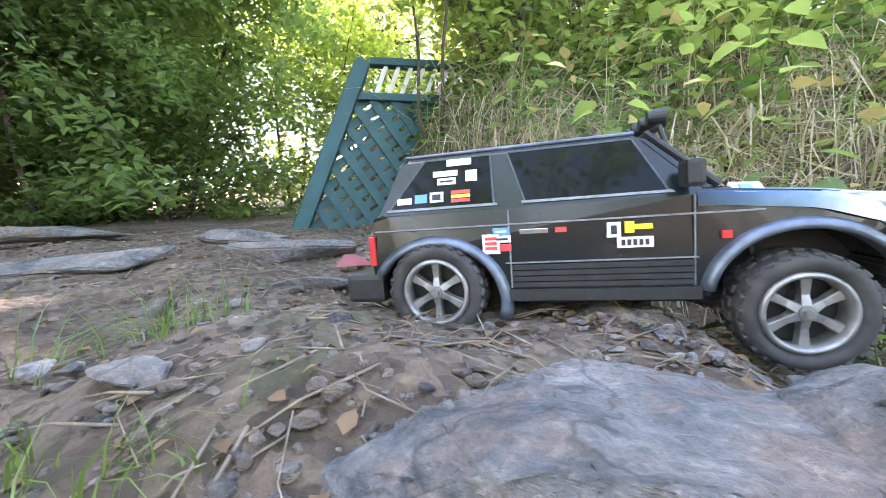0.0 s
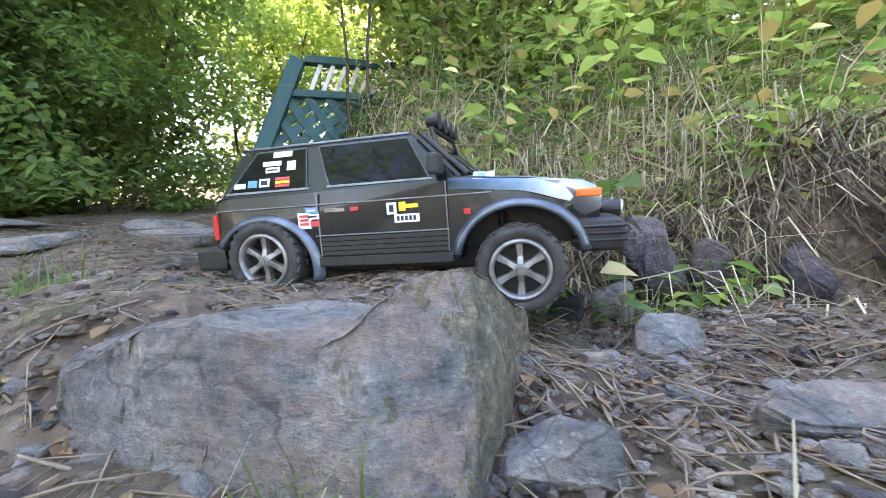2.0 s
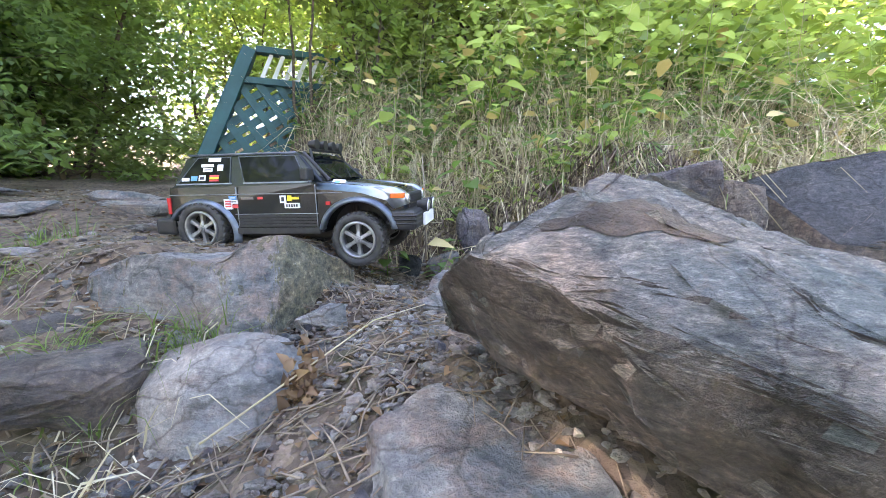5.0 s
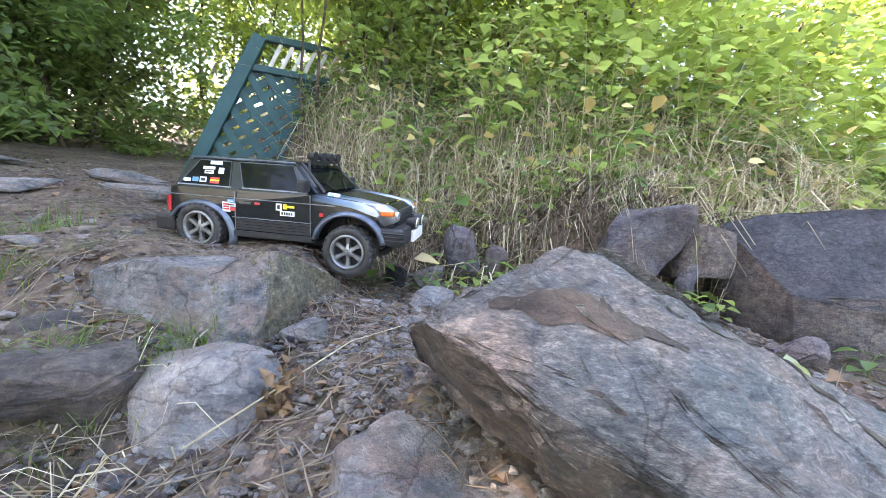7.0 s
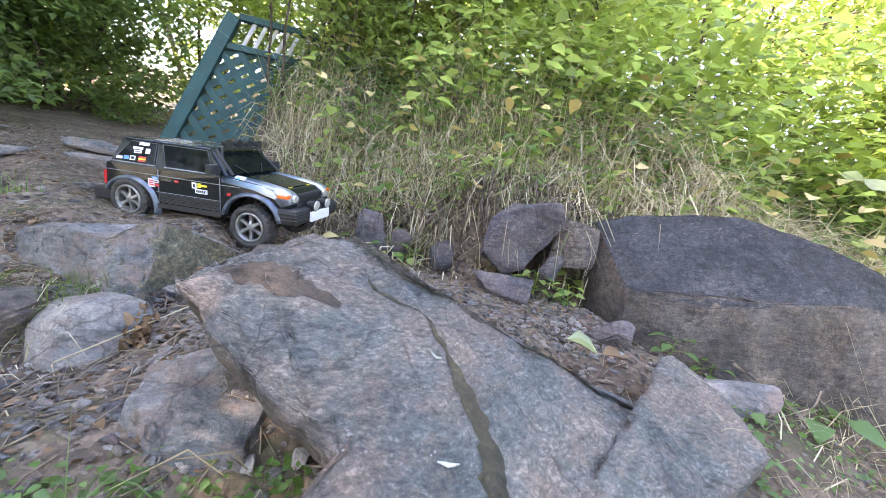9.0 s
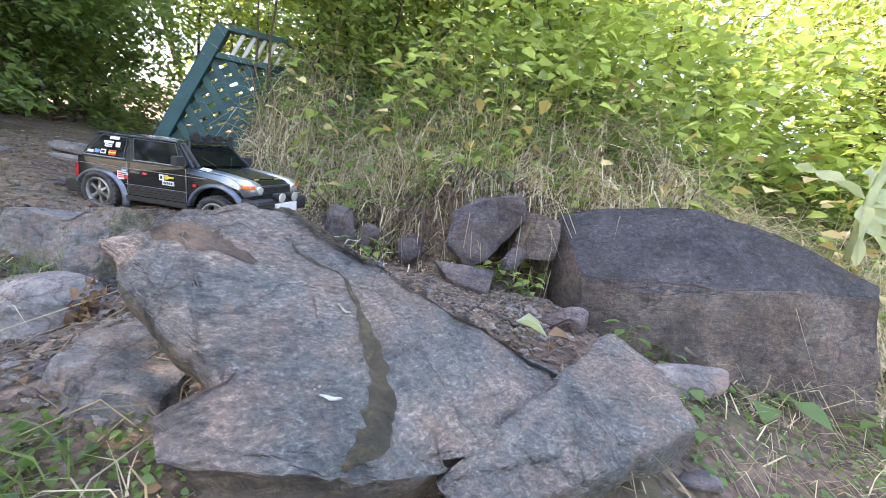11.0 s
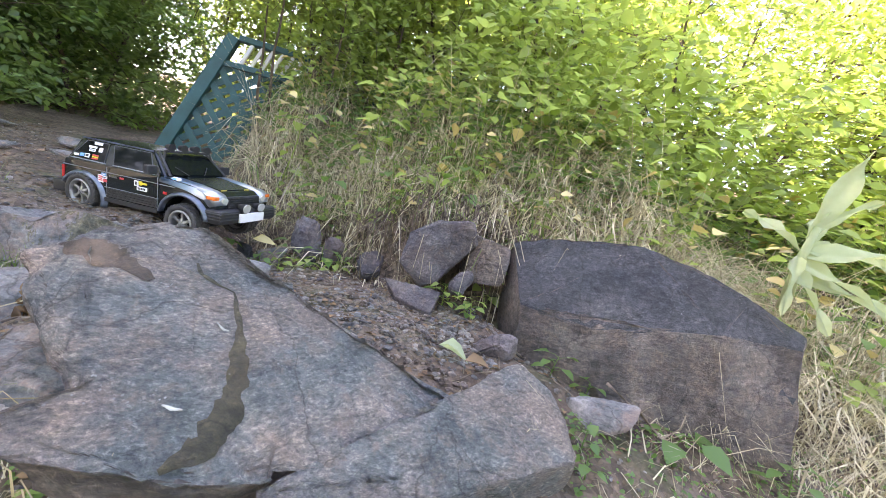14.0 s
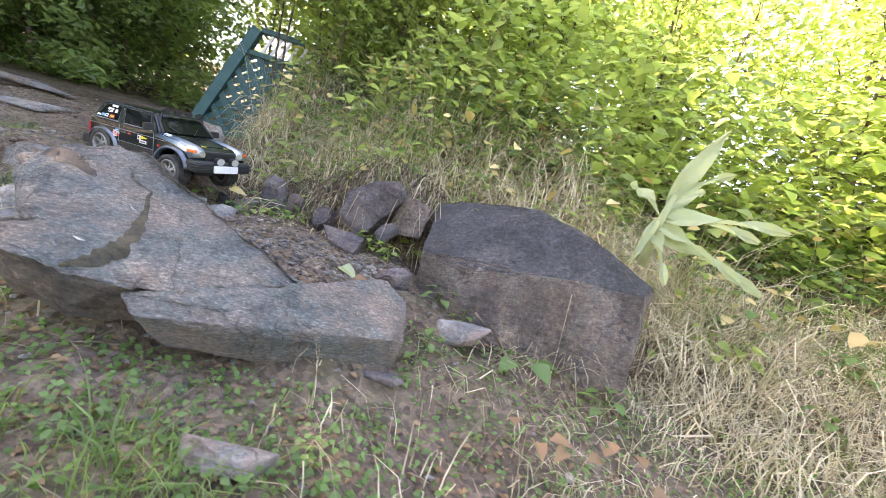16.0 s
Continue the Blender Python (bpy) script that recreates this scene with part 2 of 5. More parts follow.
BARK = plain("bark", (0.085, 0.065, 0.045), 0.9, 0.0, 0.5, 0.0, 40.0)
TWIG = plain("dry_twig", (0.22, 0.17, 0.12), 0.85, 0.0, 0.5, 0.0, 70.0)
TEAL = plain("teal_paint", (0.006, 0.066, 0.070), 0.55, 0.0, 0.25, 0.0, 12.0)
PALE_PAINT = plain("pale_paint", (0.60, 0.60, 0.60), 0.6, 0.0, 0.1, 0.0, 12.0)

# ---------------------------------------------------------------- shape helpers
def mesh_of(name, verts, faces, mat, smooth=False):
    me = bpy.data.meshes.new(name)
    me.from_pydata([tuple(v) for v in verts], [], [tuple(f) for f in faces])
    me.materials.append(mat)
    if smooth:
        me.polygons.foreach_set("use_smooth", [True] * len(me.polygons))
    me.update()
    return me


def part(name, bm, mat, parent, label="", smooth=False):
    me = bpy.data.meshes.new(name)
    if smooth:
        for f in bm.faces:
            f.smooth = True
    bm.to_mesh(me)
    bm.free()
    me.materials.append(mat)
    ob = new(name, me)
    ob.parent = parent
    if label:
        ob["label"] = label
    return ob


def smoothstep(a, b, v):
    t = np.clip((v - a) / (b - a), 0, 1)
    return t * t * (3 - 2 * t)


# ---------------------------------------------------------------- ground
BANK_X = np.array([-3.0, -0.5, -0.1, 0.12, 0.30, 0.50, 0.75, 0.90, 1.20, 1.45, 1.8, 2.6, 6.0])
BANK_Y = np.array([9.0, 4.0, 1.9, 0.86, 0.50, 0.385, 0.270, 0.20, 0.045, -0.12, -0.26, -0.52, -1.2])


def height(x, y):
    """The ground: upper trail, a lower gully in front of it, and the steep bank behind both."""
    x, y = np.asarray(x, float), np.asarray(y, float)
    ridge = (0.012 * np.sin(9 * x + 1.3) * np.sin(7 * y) + 0.006 * np.sin(23 * x + 11 * y) + 0.004 * np.sin(41 * y - 17 * x)) 
    near = np.exp(-((x - 0.4) ** 2 + y ** 2) / 6)
    upper = 0.186 + 0.095 * (y - 0.14) + 0.05 * np.clip(y - 0.5, 0, 3)
    lower = 0.139 + 0.06 * np.clip(y, -0.06, 2.0) + 0.34 * np.clip(y + 0.06, -0.26, 0) + 0.10 * np.clip(y + 0.32, -0.5, 0) + 0.02 * np.clip(y + 0.82, -4, 0) - 0.048 * smoothstep(0.76, 1.0, x)
    edge = np.minimum(y - (0.158 - 0.10 * np.clip(x, -1.5, 0.3)), 0.225 - x + 0.25 * (y - 0.2))
    terrace = smoothstep(-0.05, 0.05, edge)
    z = lower + (upper - lower) * terrace
    d = (y - np.interp(x, BANK_X, BANK_Y)) * 0.8
    step = 0.13 * smoothstep(0.45, 0.8, x) * (1 - smoothstep(1.22, 1.42, x)) * smoothstep(-0.03, 0.03, d)
    rise = (0.80 - 0.25 * smoothstep(1.25, 1.6, x)) * np.clip(d, 0, 0.45) + 0.35 * np.clip(d - 0.45, 0, 1.2) + 0.1 * np.clip(d - 1.65, 0, 4)
    z = z + step + rise
    dip = 0.078 * np.exp(-(((x - 0.09) / 0.13) ** 2 + ((y + 0.045) / 0.085) ** 2))
    return z + ridge * near - dip


def ground():
    n = 420
    u = np.linspace(-1, 1, n)
    sx = 0.35 + 1.3 * u + 38 * np.abs(u) ** 9 * np.sign(u)
    sy = 0.25 + 1.25 * u + 38 * np.abs(u) ** 9 * np.sign(u)
    xx, yy = np.meshgrid(sx, sy)
    zz = height(xx, yy)
    bump = np.array([noise.fractal((a * 26, b * 26, 0), 0.8, 2.1, 4) for a, b in zip(xx.ravel(), yy.ravel())]).reshape(xx.shape)
    zz = zz + 0.006 * bump * np.exp(-((xx - 0.35) ** 2 + (yy - 0.25) ** 2) / 3)
    verts = np.stack([xx.ravel(), yy.ravel(), zz.ravel()], 1)
    i = np.arange(n * n).reshape(n, n)
    faces = np.stack([i[:-1, :-1], i[:-1, 1:], i[1:, 1:], i[1:, :-1]], -1).reshape(-1, 4)
    ob = new("ground", mesh_of("ground", verts, faces.tolist(), SOIL, True))
    return tagged(ob, "brown stony soil trail with leaf litter and moss below a grassy bank", "ground", kind="structure")


ground()


# ---------------------------------------------------------------- rocks
def rock(name, corners, mat, label, category="rock", rough=0.006, cuts=4, seed=0, bevel=0.012, group="", sides=None, strata=0.0, band=(0.25, 0.2, 1.0), gap=0.02, more=(), steps=(), flank=None):
    """A broken stone: the hull of its corners, with chipped edges and a rough skin."""
    bm = bmesh.new()
    for lump in (corners, *more):
        got = bmesh.ops.convex_hull(bm, input=[bm.verts.new(c) for c in lump])
        bmesh.ops.delete(bm, geom=[v for v in bm.verts if not v.link_faces], context="VERTS")
    bmesh.ops.dissolve_limit(bm, angle_limit=radians(4), verts=bm.verts, edges=bm.edges)
    bmesh.ops.bevel(bm, geom=list(bm.edges), offset=bevel, segments=2, profile=0.6, affect="EDGES", clamp_overlap=True)
    bmesh.ops.triangulate(bm, faces=bm.faces)
    for _ in range(cuts):
        longest = max(e.calc_length() for e in bm.edges)
        edges = [e for e in bm.edges if e.calc_length() > max(0.004, 0.45 * longest)]
        if not edges or len(bm.verts) > 14000:
            break
        bmesh.ops.subdivide_edges(bm, edges=edges, cuts=1)
        bmesh.ops.triangulate(bm, faces=[f for f in bm.faces if len(f.verts) > 3])
    bm.normal_update()
    o = Vector((seed * 3.1, seed * 1.7, seed * 0.9))
    bdir = Vector(band).normalized()
    moves = []
    for v in bm.verts:
        p = v.co * 15 + o
        n = noise.fractal(p, 0.9, 2.2, 5) + 0.55 * abs(noise.noise(v.co * 28 + o)) - 0.2
        layer = 0.0
        if strata:
            s = v.co.dot(bdir) / gap + 1.3 * noise.noise(v.co * 7 + o) + 0.5 * noise.noise(v.co * 19 + o)
            f = s - math.floor(s)
            layer = strata * (min(1.0, f * 4.0) - 0.5 - 0.4 * f)
        drop = 0.0
        for p0, way, deep in steps:
            side = (v.co - Vector(p0)).dot(Vector(way).normalized()) + 0.006 * noise.noise(v.co * 30 + o) + 0.003 * noise.noise(v.co * 90 + o)
            drop += deep * min(1.0, max(0.0, side / 0.0025))
        chip, flake = noise.noise(v.co * 42 + o * 2), noise.noise(Vector((v.co.x * 16, v.co.y * 30, v.co.z * 22)) + o * 3)
        moves.append(v.normal * (rough * n + layer - drop * (v.normal.z > 0.1) - 0.4 * rough * (chip > 0.22) - 0.55 * rough * (flake > 0.12) - 0.4 * rough * (flake > 0.34)))
    for v, m in zip(bm.verts, moves):
        v.co += m
    me = bpy.data.meshes.new(name)
    for f in bm.faces:
        f.smooth = True
    bm.to_mesh(me)
    bm.free()
    me.materials.append(mat)
    if sides:
        me.materials.append(sides)
        for p in me.polygons:
            p.material_index = int(p.normal.z < 0.42)
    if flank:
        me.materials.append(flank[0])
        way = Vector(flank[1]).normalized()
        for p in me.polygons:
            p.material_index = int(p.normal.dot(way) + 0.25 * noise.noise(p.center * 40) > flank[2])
    me.set_sharp_from_angle(angle=radians(32))
    return tagged(new(name, me), label, category, group)

# the ledge rock at the edge of the trail, with the upright corner
rock("ledge_rock", [(-0.010, 0.160, 0.184), (0.004, 0.130, 0.186), (0.040, 0.112, 0.206), (0.064, 0.100, 0.208), (0.098, 0.086, 0.203), (0.130, 0.084, 0.203), (0.170, 0.110, 0.200),
                    (0.235, 0.190, 0.182), (0.245, 0.21, 0.10), (0.165, 0.055, 0.10), (0.05, 0.085, 0.10), (0.0, 0.13, 0.12), (0.09, 0.24, 0.200), (0.01, 0.25, 0.196)],
     more=[[(0.118, 0.084, 0.200), (0.152, 0.090, 0.219), (0.176, 0.094, 0.226), (0.188, 0.096, 0.226), (0.182, 0.120, 0.222), (0.198, 0.110, 0.216), (0.222, 0.140, 0.206), (0.246, 0.172, 0.186), (0.256, 0.205, 0.172),
            (0.16, 0.15, 0.200), (0.23, 0.21, 0.182), (0.258, 0.22, 0.10), (0.172, 0.048, 0.10), (0.135, 0.058, 0.10), (0.115, 0.11, 0.12)]],
     mat=GREY_ROCK, label="grey ledge rock with a sharp upright corner beside the trail", rough=0.0032, cuts=9, seed=1, bevel=0.0012, flank=(LIT_LICHEN_ROCK, (0.86, -0.5, 0.05), 0.62), strata=0.0012, band=(0.5, 0.1, 0.8), gap=0.045)
rock("boulder", [(0.074, 0.040, 0.098), (0.092, 0.048, 0.136), (0.150, 0.045, 0.146), (0.196, 0.036, 0.143), (0.214, 0.012, 0.115), (0.205, -0.020, 0.04),
                 (0.172, -0.018, 0.122), (0.120, -0.002, 0.128), (0.094, -0.012, 0.04), (0.15, -0.045, 0.04), (0.20, 0.07, 0.08), (0.09, 0.08, 0.08), (0.142, 0.005, 0.143), (0.085, 0.01, 0.11), (0.16, -0.028, 0.09)],
     PALE_ROCK, "rounded pale grey boulder with dry leaves against it", "boulder", rough=0.0020, cuts=8, seed=2, bevel=0.020)
# faces turned down take the darker brown rock
SLAB = rock("leaning_slab", [(0.284, -0.166, 0.226), (0.300, -0.140, 0.240), (0.337, -0.165, 0.256), (0.372, -0.125, 0.268), (0.413, -0.116, 0.274), (0.436, -0.140, 0.252), (0.53, -0.125, 0.196), (0.66, -0.150, 0.148), (0.738, -0.178, 0.126),
                             (0.673, -0.236, 0.117), (0.593, -0.299, 0.127), (0.495, -0.337, 0.146), (0.437, -0.337, 0.155), (0.400, -0.290, 0.182), (0.345, -0.225, 0.214), (0.300, -0.188, 0.217), (0.318, -0.206, 0.200), (0.350, -0.230, 0.172),
                             (0.290, -0.075, 0.196), (0.31, -0.04, 0.16), (0.37, -0.05, 0.150), (0.335, -0.150, 0.150), (0.46, -0.30, 0.095), (0.60, -0.27, 0.07), (0.42, -0.24, 0.12), (0.50, -0.12, 0.10), (0.69, -0.19, 0.07)],
            more=[[(0.430, -0.262, 0.186), (0.390, -0.335, 0.172), (0.402, -0.352, 0.160), (0.437, -0.345, 0.153), (0.495, -0.345, 0.143), (0.55, -0.325, 0.133), (0.54, -0.26, 0.160),
                   (0.42, -0.31, 0.10), (0.48, -0.31, 0.08), (0.54, -0.29, 0.08), (0.41, -0.29, 0.12)]],
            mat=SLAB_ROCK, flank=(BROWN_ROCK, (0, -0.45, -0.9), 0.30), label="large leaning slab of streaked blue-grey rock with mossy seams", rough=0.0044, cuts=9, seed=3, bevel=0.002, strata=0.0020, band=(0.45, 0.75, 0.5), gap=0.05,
            steps=[((0.553, -0.185, 0.19), (0.06, 1, 0.1), 0.006), ((0.70, -0.215, 0.13), (0.63, -0.77, 0), 0.006), ((0.45, -0.150, 0.245), (0.35, 0.9, 0.2), 0.004)])


def draped(name, owner, points, widths, mat, label):
    """A patch of growth or colour that lies on a rock: a ribbon along points, pressed on the skin."""
    from mathutils.bvhtree import BVHTree
    bm = bmesh.new()
    bm.from_mesh(owner.data)
    skin = BVHTree.FromBMesh(bm)
    bm.free()
    fine, wide = [], []
    pts = [Vector(p) for p in points]
    for a, b, wa, wb in zip(pts, pts[1:], widths, widths[1:]):
        for k in range(8):
            fine.append(a.lerp(b, k / 8))
            wide.append(wa + (wb - wa) * k / 8)
    rows = []
    for i, (p, w) in enumerate(zip(fine, wide)):
        d = fine[min(i + 1, len(fine) - 1)] - fine[max(i - 1, 0)]
        s = d.cross(Vector((0.1, -0.4, 1))).normalized()
        row = []
        for q in range(7):
            u = q / 3 - 1
            t = p + s * w * (u * (1 + 0.7 * noise.noise(p * 110 + Vector((0, 0, 3 * (u > 0))))) + 0.45 * noise.noise(p * 70))
            out = Vector((0.1, -0.5, 0.85)).normalized()
            hit = skin.ray_cast(t + out * 0.06, -out)
            if hit[0] is None:
                hit = skin.find_nearest(t)
            row.append(hit[0] + hit[1] * (0.0006 + 0.0008 * (1 - u * u) * (1 + noise.noise(t * 300))))
        rows.append(row)
    V = [v for row in rows for v in row]
    F = [(7 * i + k, 7 * i + k + 1, 7 * i + 8 + k, 7 * i + 7 + k) for i in range(len(rows) - 1) for k in range(6)]
    ob = new(name, mesh_of(name, V, F, mat, True))
    ob.parent = owner
    ob["label"] = label
    return ob


draped("moss_seam", SLAB, [(0.430, -0.171, 0.243), (0.440, -0.185, 0.235), (0.470, -0.185, 0.213), (0.488, -0.222, 0.196), (0.498, -0.250, 0.186), (0.506, -0.290, 0.172), (0.500, -0.325, 0.160), (0.480, -0.345, 0.153)],
       [0.0008, 0.003, 0.0012, 0.003, 0.006, 0.010, 0.009, 0.0008], MOSS, "dark mossy seam")
# thin dark brown ribbon drawn for the hollow in the slab
draped("earth_stain", SLAB, [(0.318, -0.172, 0.244), (0.345, -0.180, 0.240), (0.375, -0.190, 0.228), (0.412, -0.200, 0.214)], [0.003, 0.013, 0.015, 0.001], HOLLOW_BROWN, "dark brown patch for the hollow")
draped("lichen_spot", SLAB, [(0.662, -0.236, 0.118), (0.672, -0.240, 0.117), (0.683, -0.240, 0.117)], [0.0005, 0.0030, 0.0005], LICHEN, "pale lichen spot")
draped("lichen_spot", SLAB, [(0.466, -0.302, 0.166), (0.472, -0.304, 0.166), (0.480, -0.303, 0.165)], [0.0004, 0.0014, 0.0004], LICHEN, "pale lichen spot")
draped("lichen_spot", SLAB, [(0.470, -0.222, 0.188), (0.476, -0.225, 0.187), (0.482, -0.225, 0.186)], [0.0004, 0.0012, 0.0004], LICHEN, "pale lichen spot")
rock("wedge_rock", [(0.812, -0.120, 0.163), (0.790, -0.128, 0.158), (0.744, -0.172, 0.130), (0.690, -0.236, 0.116), (0.595, -0.303, 0.121), (0.535, -0.328, 0.128), (0.560, -0.345, 0.112), (0.720, -0.285, 0.096), (0.838, -0.240, 0.108), (0.858, -0.210, 0.098), (0.850, -0.14, 0.138),
                    (0.850, -0.215, 0.05), (0.70, -0.265, 0.05), (0.58, -0.32, 0.075), (0.74, -0.16, 0.05), (0.83, -0.11, 0.06)],
     SLAB_ROCK, "wedge of broken blue-grey rock against the slab", rough=0.0034, cuts=9, seed=4, bevel=0.002, strata=0.0016, band=(0.4, 0.8, 0.5), gap=0.03)
rock("granite_block", [(0.890, 0.190, 0.306), (0.960, 0.155, 0.330), (1.035, 0.104, 0.343), (1.09, 0.055, 0.349), (1.157, 0.005, 0.332), (1.215, -0.062, 0.302), (1.278, -0.116, 0.264), (1.253, -0.137, 0.243), (1.144, -0.098, 0.239), (1.079, -0.073, 0.227), (0.969, -0.022, 0.197), (0.868, 0.045, 0.206),
                       (1.245, -0.170, 0.06), (1.13, -0.125, 0.05), (1.0, -0.055, 0.05), (0.875, 0.03, 0.09), (0.895, 0.21, 0.12), (1.20, 0.05, 0.20), (1.30, -0.08, 0.06)],
     SHADE_DARK_ROCK, sides=BROWN_ROCK, label="long dark granite block set into the foot of the bank, its top toned for shade", rough=0.0032, cuts=9, seed=5, bevel=0.003, strata=0.0018, band=(0.05, 0.1, 1), gap=0.022)
rock("leaning_stone", [(0.664, 0.190, 0.222), (0.676, 0.205, 0.282), (0.735, 0.165, 0.316), (0.786, 0.145, 0.326), (0.806, 0.155, 0.285), (0.742, 0.165, 0.196), (0.712, 0.185, 0.180), (0.690, 0.270, 0.20), (0.740, 0.255, 0.315), (0.812, 0.245, 0.320), (0.824, 0.24, 0.27), (0.76, 0.25, 0.18)],
     RED_ROCK, "purplish leaning stone under the overhanging grass", rough=0.0028, cuts=8, seed=6, bevel=0.003)
rock("brown_stone", [(0.785, 0.170, 0.205), (0.862, 0.125, 0.215), (0.872, 0.140, 0.290), (0.802, 0.165, 0.305), (0.80, 0.26, 0.20), (0.86, 0.24, 0.21), (0.872, 0.24, 0.295), (0.82, 0.26, 0.30)],
     BROWN_ROCK, "brown stone wedged between the leaning stone and the block", rough=0.003, cuts=6, seed=8, bevel=0.004)

# ---------------------------------------------------------------- the model off-road car
PAINT = plain("dark_green_paint", (0.0074, 0.0115, 0.0126), 0.22, 0.0, 0.3, 0.0, 30.0)
PAINT.node_tree.nodes["Principled BSDF"].inputs["Specular IOR Level"].default_value = 0.45
SILVER = plain("silver_paint", (0.42, 0.46, 0.50), 0.36, 0.7, 0.15, 0.4, 45.0)
STEEL_BLUE = plain("worn_steel_blue_paint", (0.105, 0.130, 0.165), 0.38, 0.5, 0.75, 0.25, 22.0)
PLASTIC = plain("black_plastic", (0.016, 0.017, 0.018), 0.55, 0.0, 0.4, 0.0, 80.0)
RUBBER = plain("tyre_rubber", (0.040, 0.038, 0.036), 0.8, 0.0, 0.6, 0.0, 55.0)
RIM = plain("grey_rim_metal", (0.27, 0.27, 0.265), 0.42, 0.65, 0.35, 0.0, 70.0)
CHROME = plain("chrome", (0.75, 0.76, 0.78), 0.15, 1.0, 0.05)
SEAL = plain("grey_window_seal", (0.055, 0.065, 0.07), 0.4, 0.3, 0.3, 0.0, 120.0)
LINE = plain("pale_edge_line", (0.19, 0.205, 0.22), 0.5, 0.2, 0.3, 0.0, 150.0)
ORANGE = plain("orange_lens", (0.75, 0.16, 0.03), 0.2, 0.0, 0.1, 0.6)
RED = plain("red_lens", (0.55, 0.03, 0.03), 0.25, 0.0, 0.1, 0.6)
WHITE = plain("white_sticker", (0.72, 0.72, 0.72), 0.5, 0.0, 0.06)
YELLOW = plain("yellow_sticker", (0.75, 0.60, 0.04), 0.5, 0.0, 0.06)
BLUE = plain("blue_sticker", (0.10, 0.30, 0.55), 0.5, 0.0, 0.06)
CRIMSON = plain("red_sticker", (0.60, 0.06, 0.06), 0.5, 0.0, 0.06)
INK = plain("black_ink", (0.02, 0.02, 0.025), 0.6)
LAMP_GLASS = plain("lamp_lens", (0.55, 0.55, 0.50), 0.12, 0.3, 0.1, 0.8)


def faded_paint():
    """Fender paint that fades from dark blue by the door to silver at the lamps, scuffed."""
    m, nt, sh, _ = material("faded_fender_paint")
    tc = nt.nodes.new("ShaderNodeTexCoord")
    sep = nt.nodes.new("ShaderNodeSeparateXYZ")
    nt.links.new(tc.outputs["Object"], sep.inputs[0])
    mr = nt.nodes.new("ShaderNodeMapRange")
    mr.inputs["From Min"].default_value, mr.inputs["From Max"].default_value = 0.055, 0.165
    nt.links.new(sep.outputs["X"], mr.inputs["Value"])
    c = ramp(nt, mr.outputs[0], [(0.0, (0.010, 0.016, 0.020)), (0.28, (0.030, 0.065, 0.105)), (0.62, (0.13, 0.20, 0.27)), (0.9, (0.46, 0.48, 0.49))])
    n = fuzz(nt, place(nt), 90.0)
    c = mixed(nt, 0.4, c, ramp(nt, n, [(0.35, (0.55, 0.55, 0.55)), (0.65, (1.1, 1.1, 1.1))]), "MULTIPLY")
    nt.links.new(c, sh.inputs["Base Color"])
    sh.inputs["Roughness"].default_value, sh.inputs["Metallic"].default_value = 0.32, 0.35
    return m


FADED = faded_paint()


def tinted():
    m, nt, sh, _ = material("tinted_window")
    sh.inputs["Base Color"].default_value = (0.006, 0.008, 0.008, 1)
    sh.inputs["Roughness"].default_value = 0.05
    sh.inputs["Specular IOR Level"].default_value = 0.12
    return m


TINT = tinted()


def box_bm(a, b, bevel=0.0, segments=2):
    bm = bmesh.new()
    bmesh.ops.create_cube(bm, size=1)
    a, b = Vector(a), Vector(b)
    bmesh.ops.transform(bm, matrix=Matrix.Translation((a + b) / 2) @ Matrix.Diagonal((*(b - a), 1)), verts=bm.verts)
    if bevel:
        bmesh.ops.bevel(bm, geom=list(bm.edges), offset=bevel, segments=segments, profile=0.6, affect="EDGES")
    return bm


def rod_bm(a, b, r, r2=None, sides=14):
    a, b = Vector(a), Vector(b)
    bm = bmesh.new()
    d = b - a
    bmesh.ops.create_cone(bm, cap_ends=True, segments=sides, radius1=r, radius2=r if r2 is None else r2, depth=d.length)
    bmesh.ops.transform(bm, matrix=Matrix.Translation((a + b) / 2) @ d.to_track_quat("Z", "Y").to_matrix().to_4x4(), verts=bm.verts)
    return bm


def spun_bm(profile, steps=40):
    """A ring about the y axis from (radius, y) pairs; closed profile."""
    bm = bmesh.new()
    rings = []
    for i in range(steps):
        a = 2 * math.pi * i / steps
        rings.append([bm.verts.new((r * math.cos(a), y, r * math.sin(a))) for r, y in profile])
    n = len(profile)
    for i in range(steps):
        p, q = rings[i], rings[(i + 1) % steps]
        for k in range(n):
            bm.faces.new((p[k], p[(k + 1) % n], q[(k + 1) % n], q[k]))
    bmesh.ops.recalc_face_normals(bm, faces=bm.faces)
    return bm


def join_bm(parts):
    out = bmesh.new()
    for b in parts:
        me = bpy.data.meshes.new("tmp")
        b.to_mesh(me)
        b.free()
        out.from_mesh(me)
        bpy.data.meshes.remove(me)
    return out


LOW = 0.88                       # the shell sits low on its wheels
PITCH = 4.5                      # the sprung body sits nose-up against the line of the hubs
PITCH_DROP = 0.121 * math.tan(radians(PITCH))


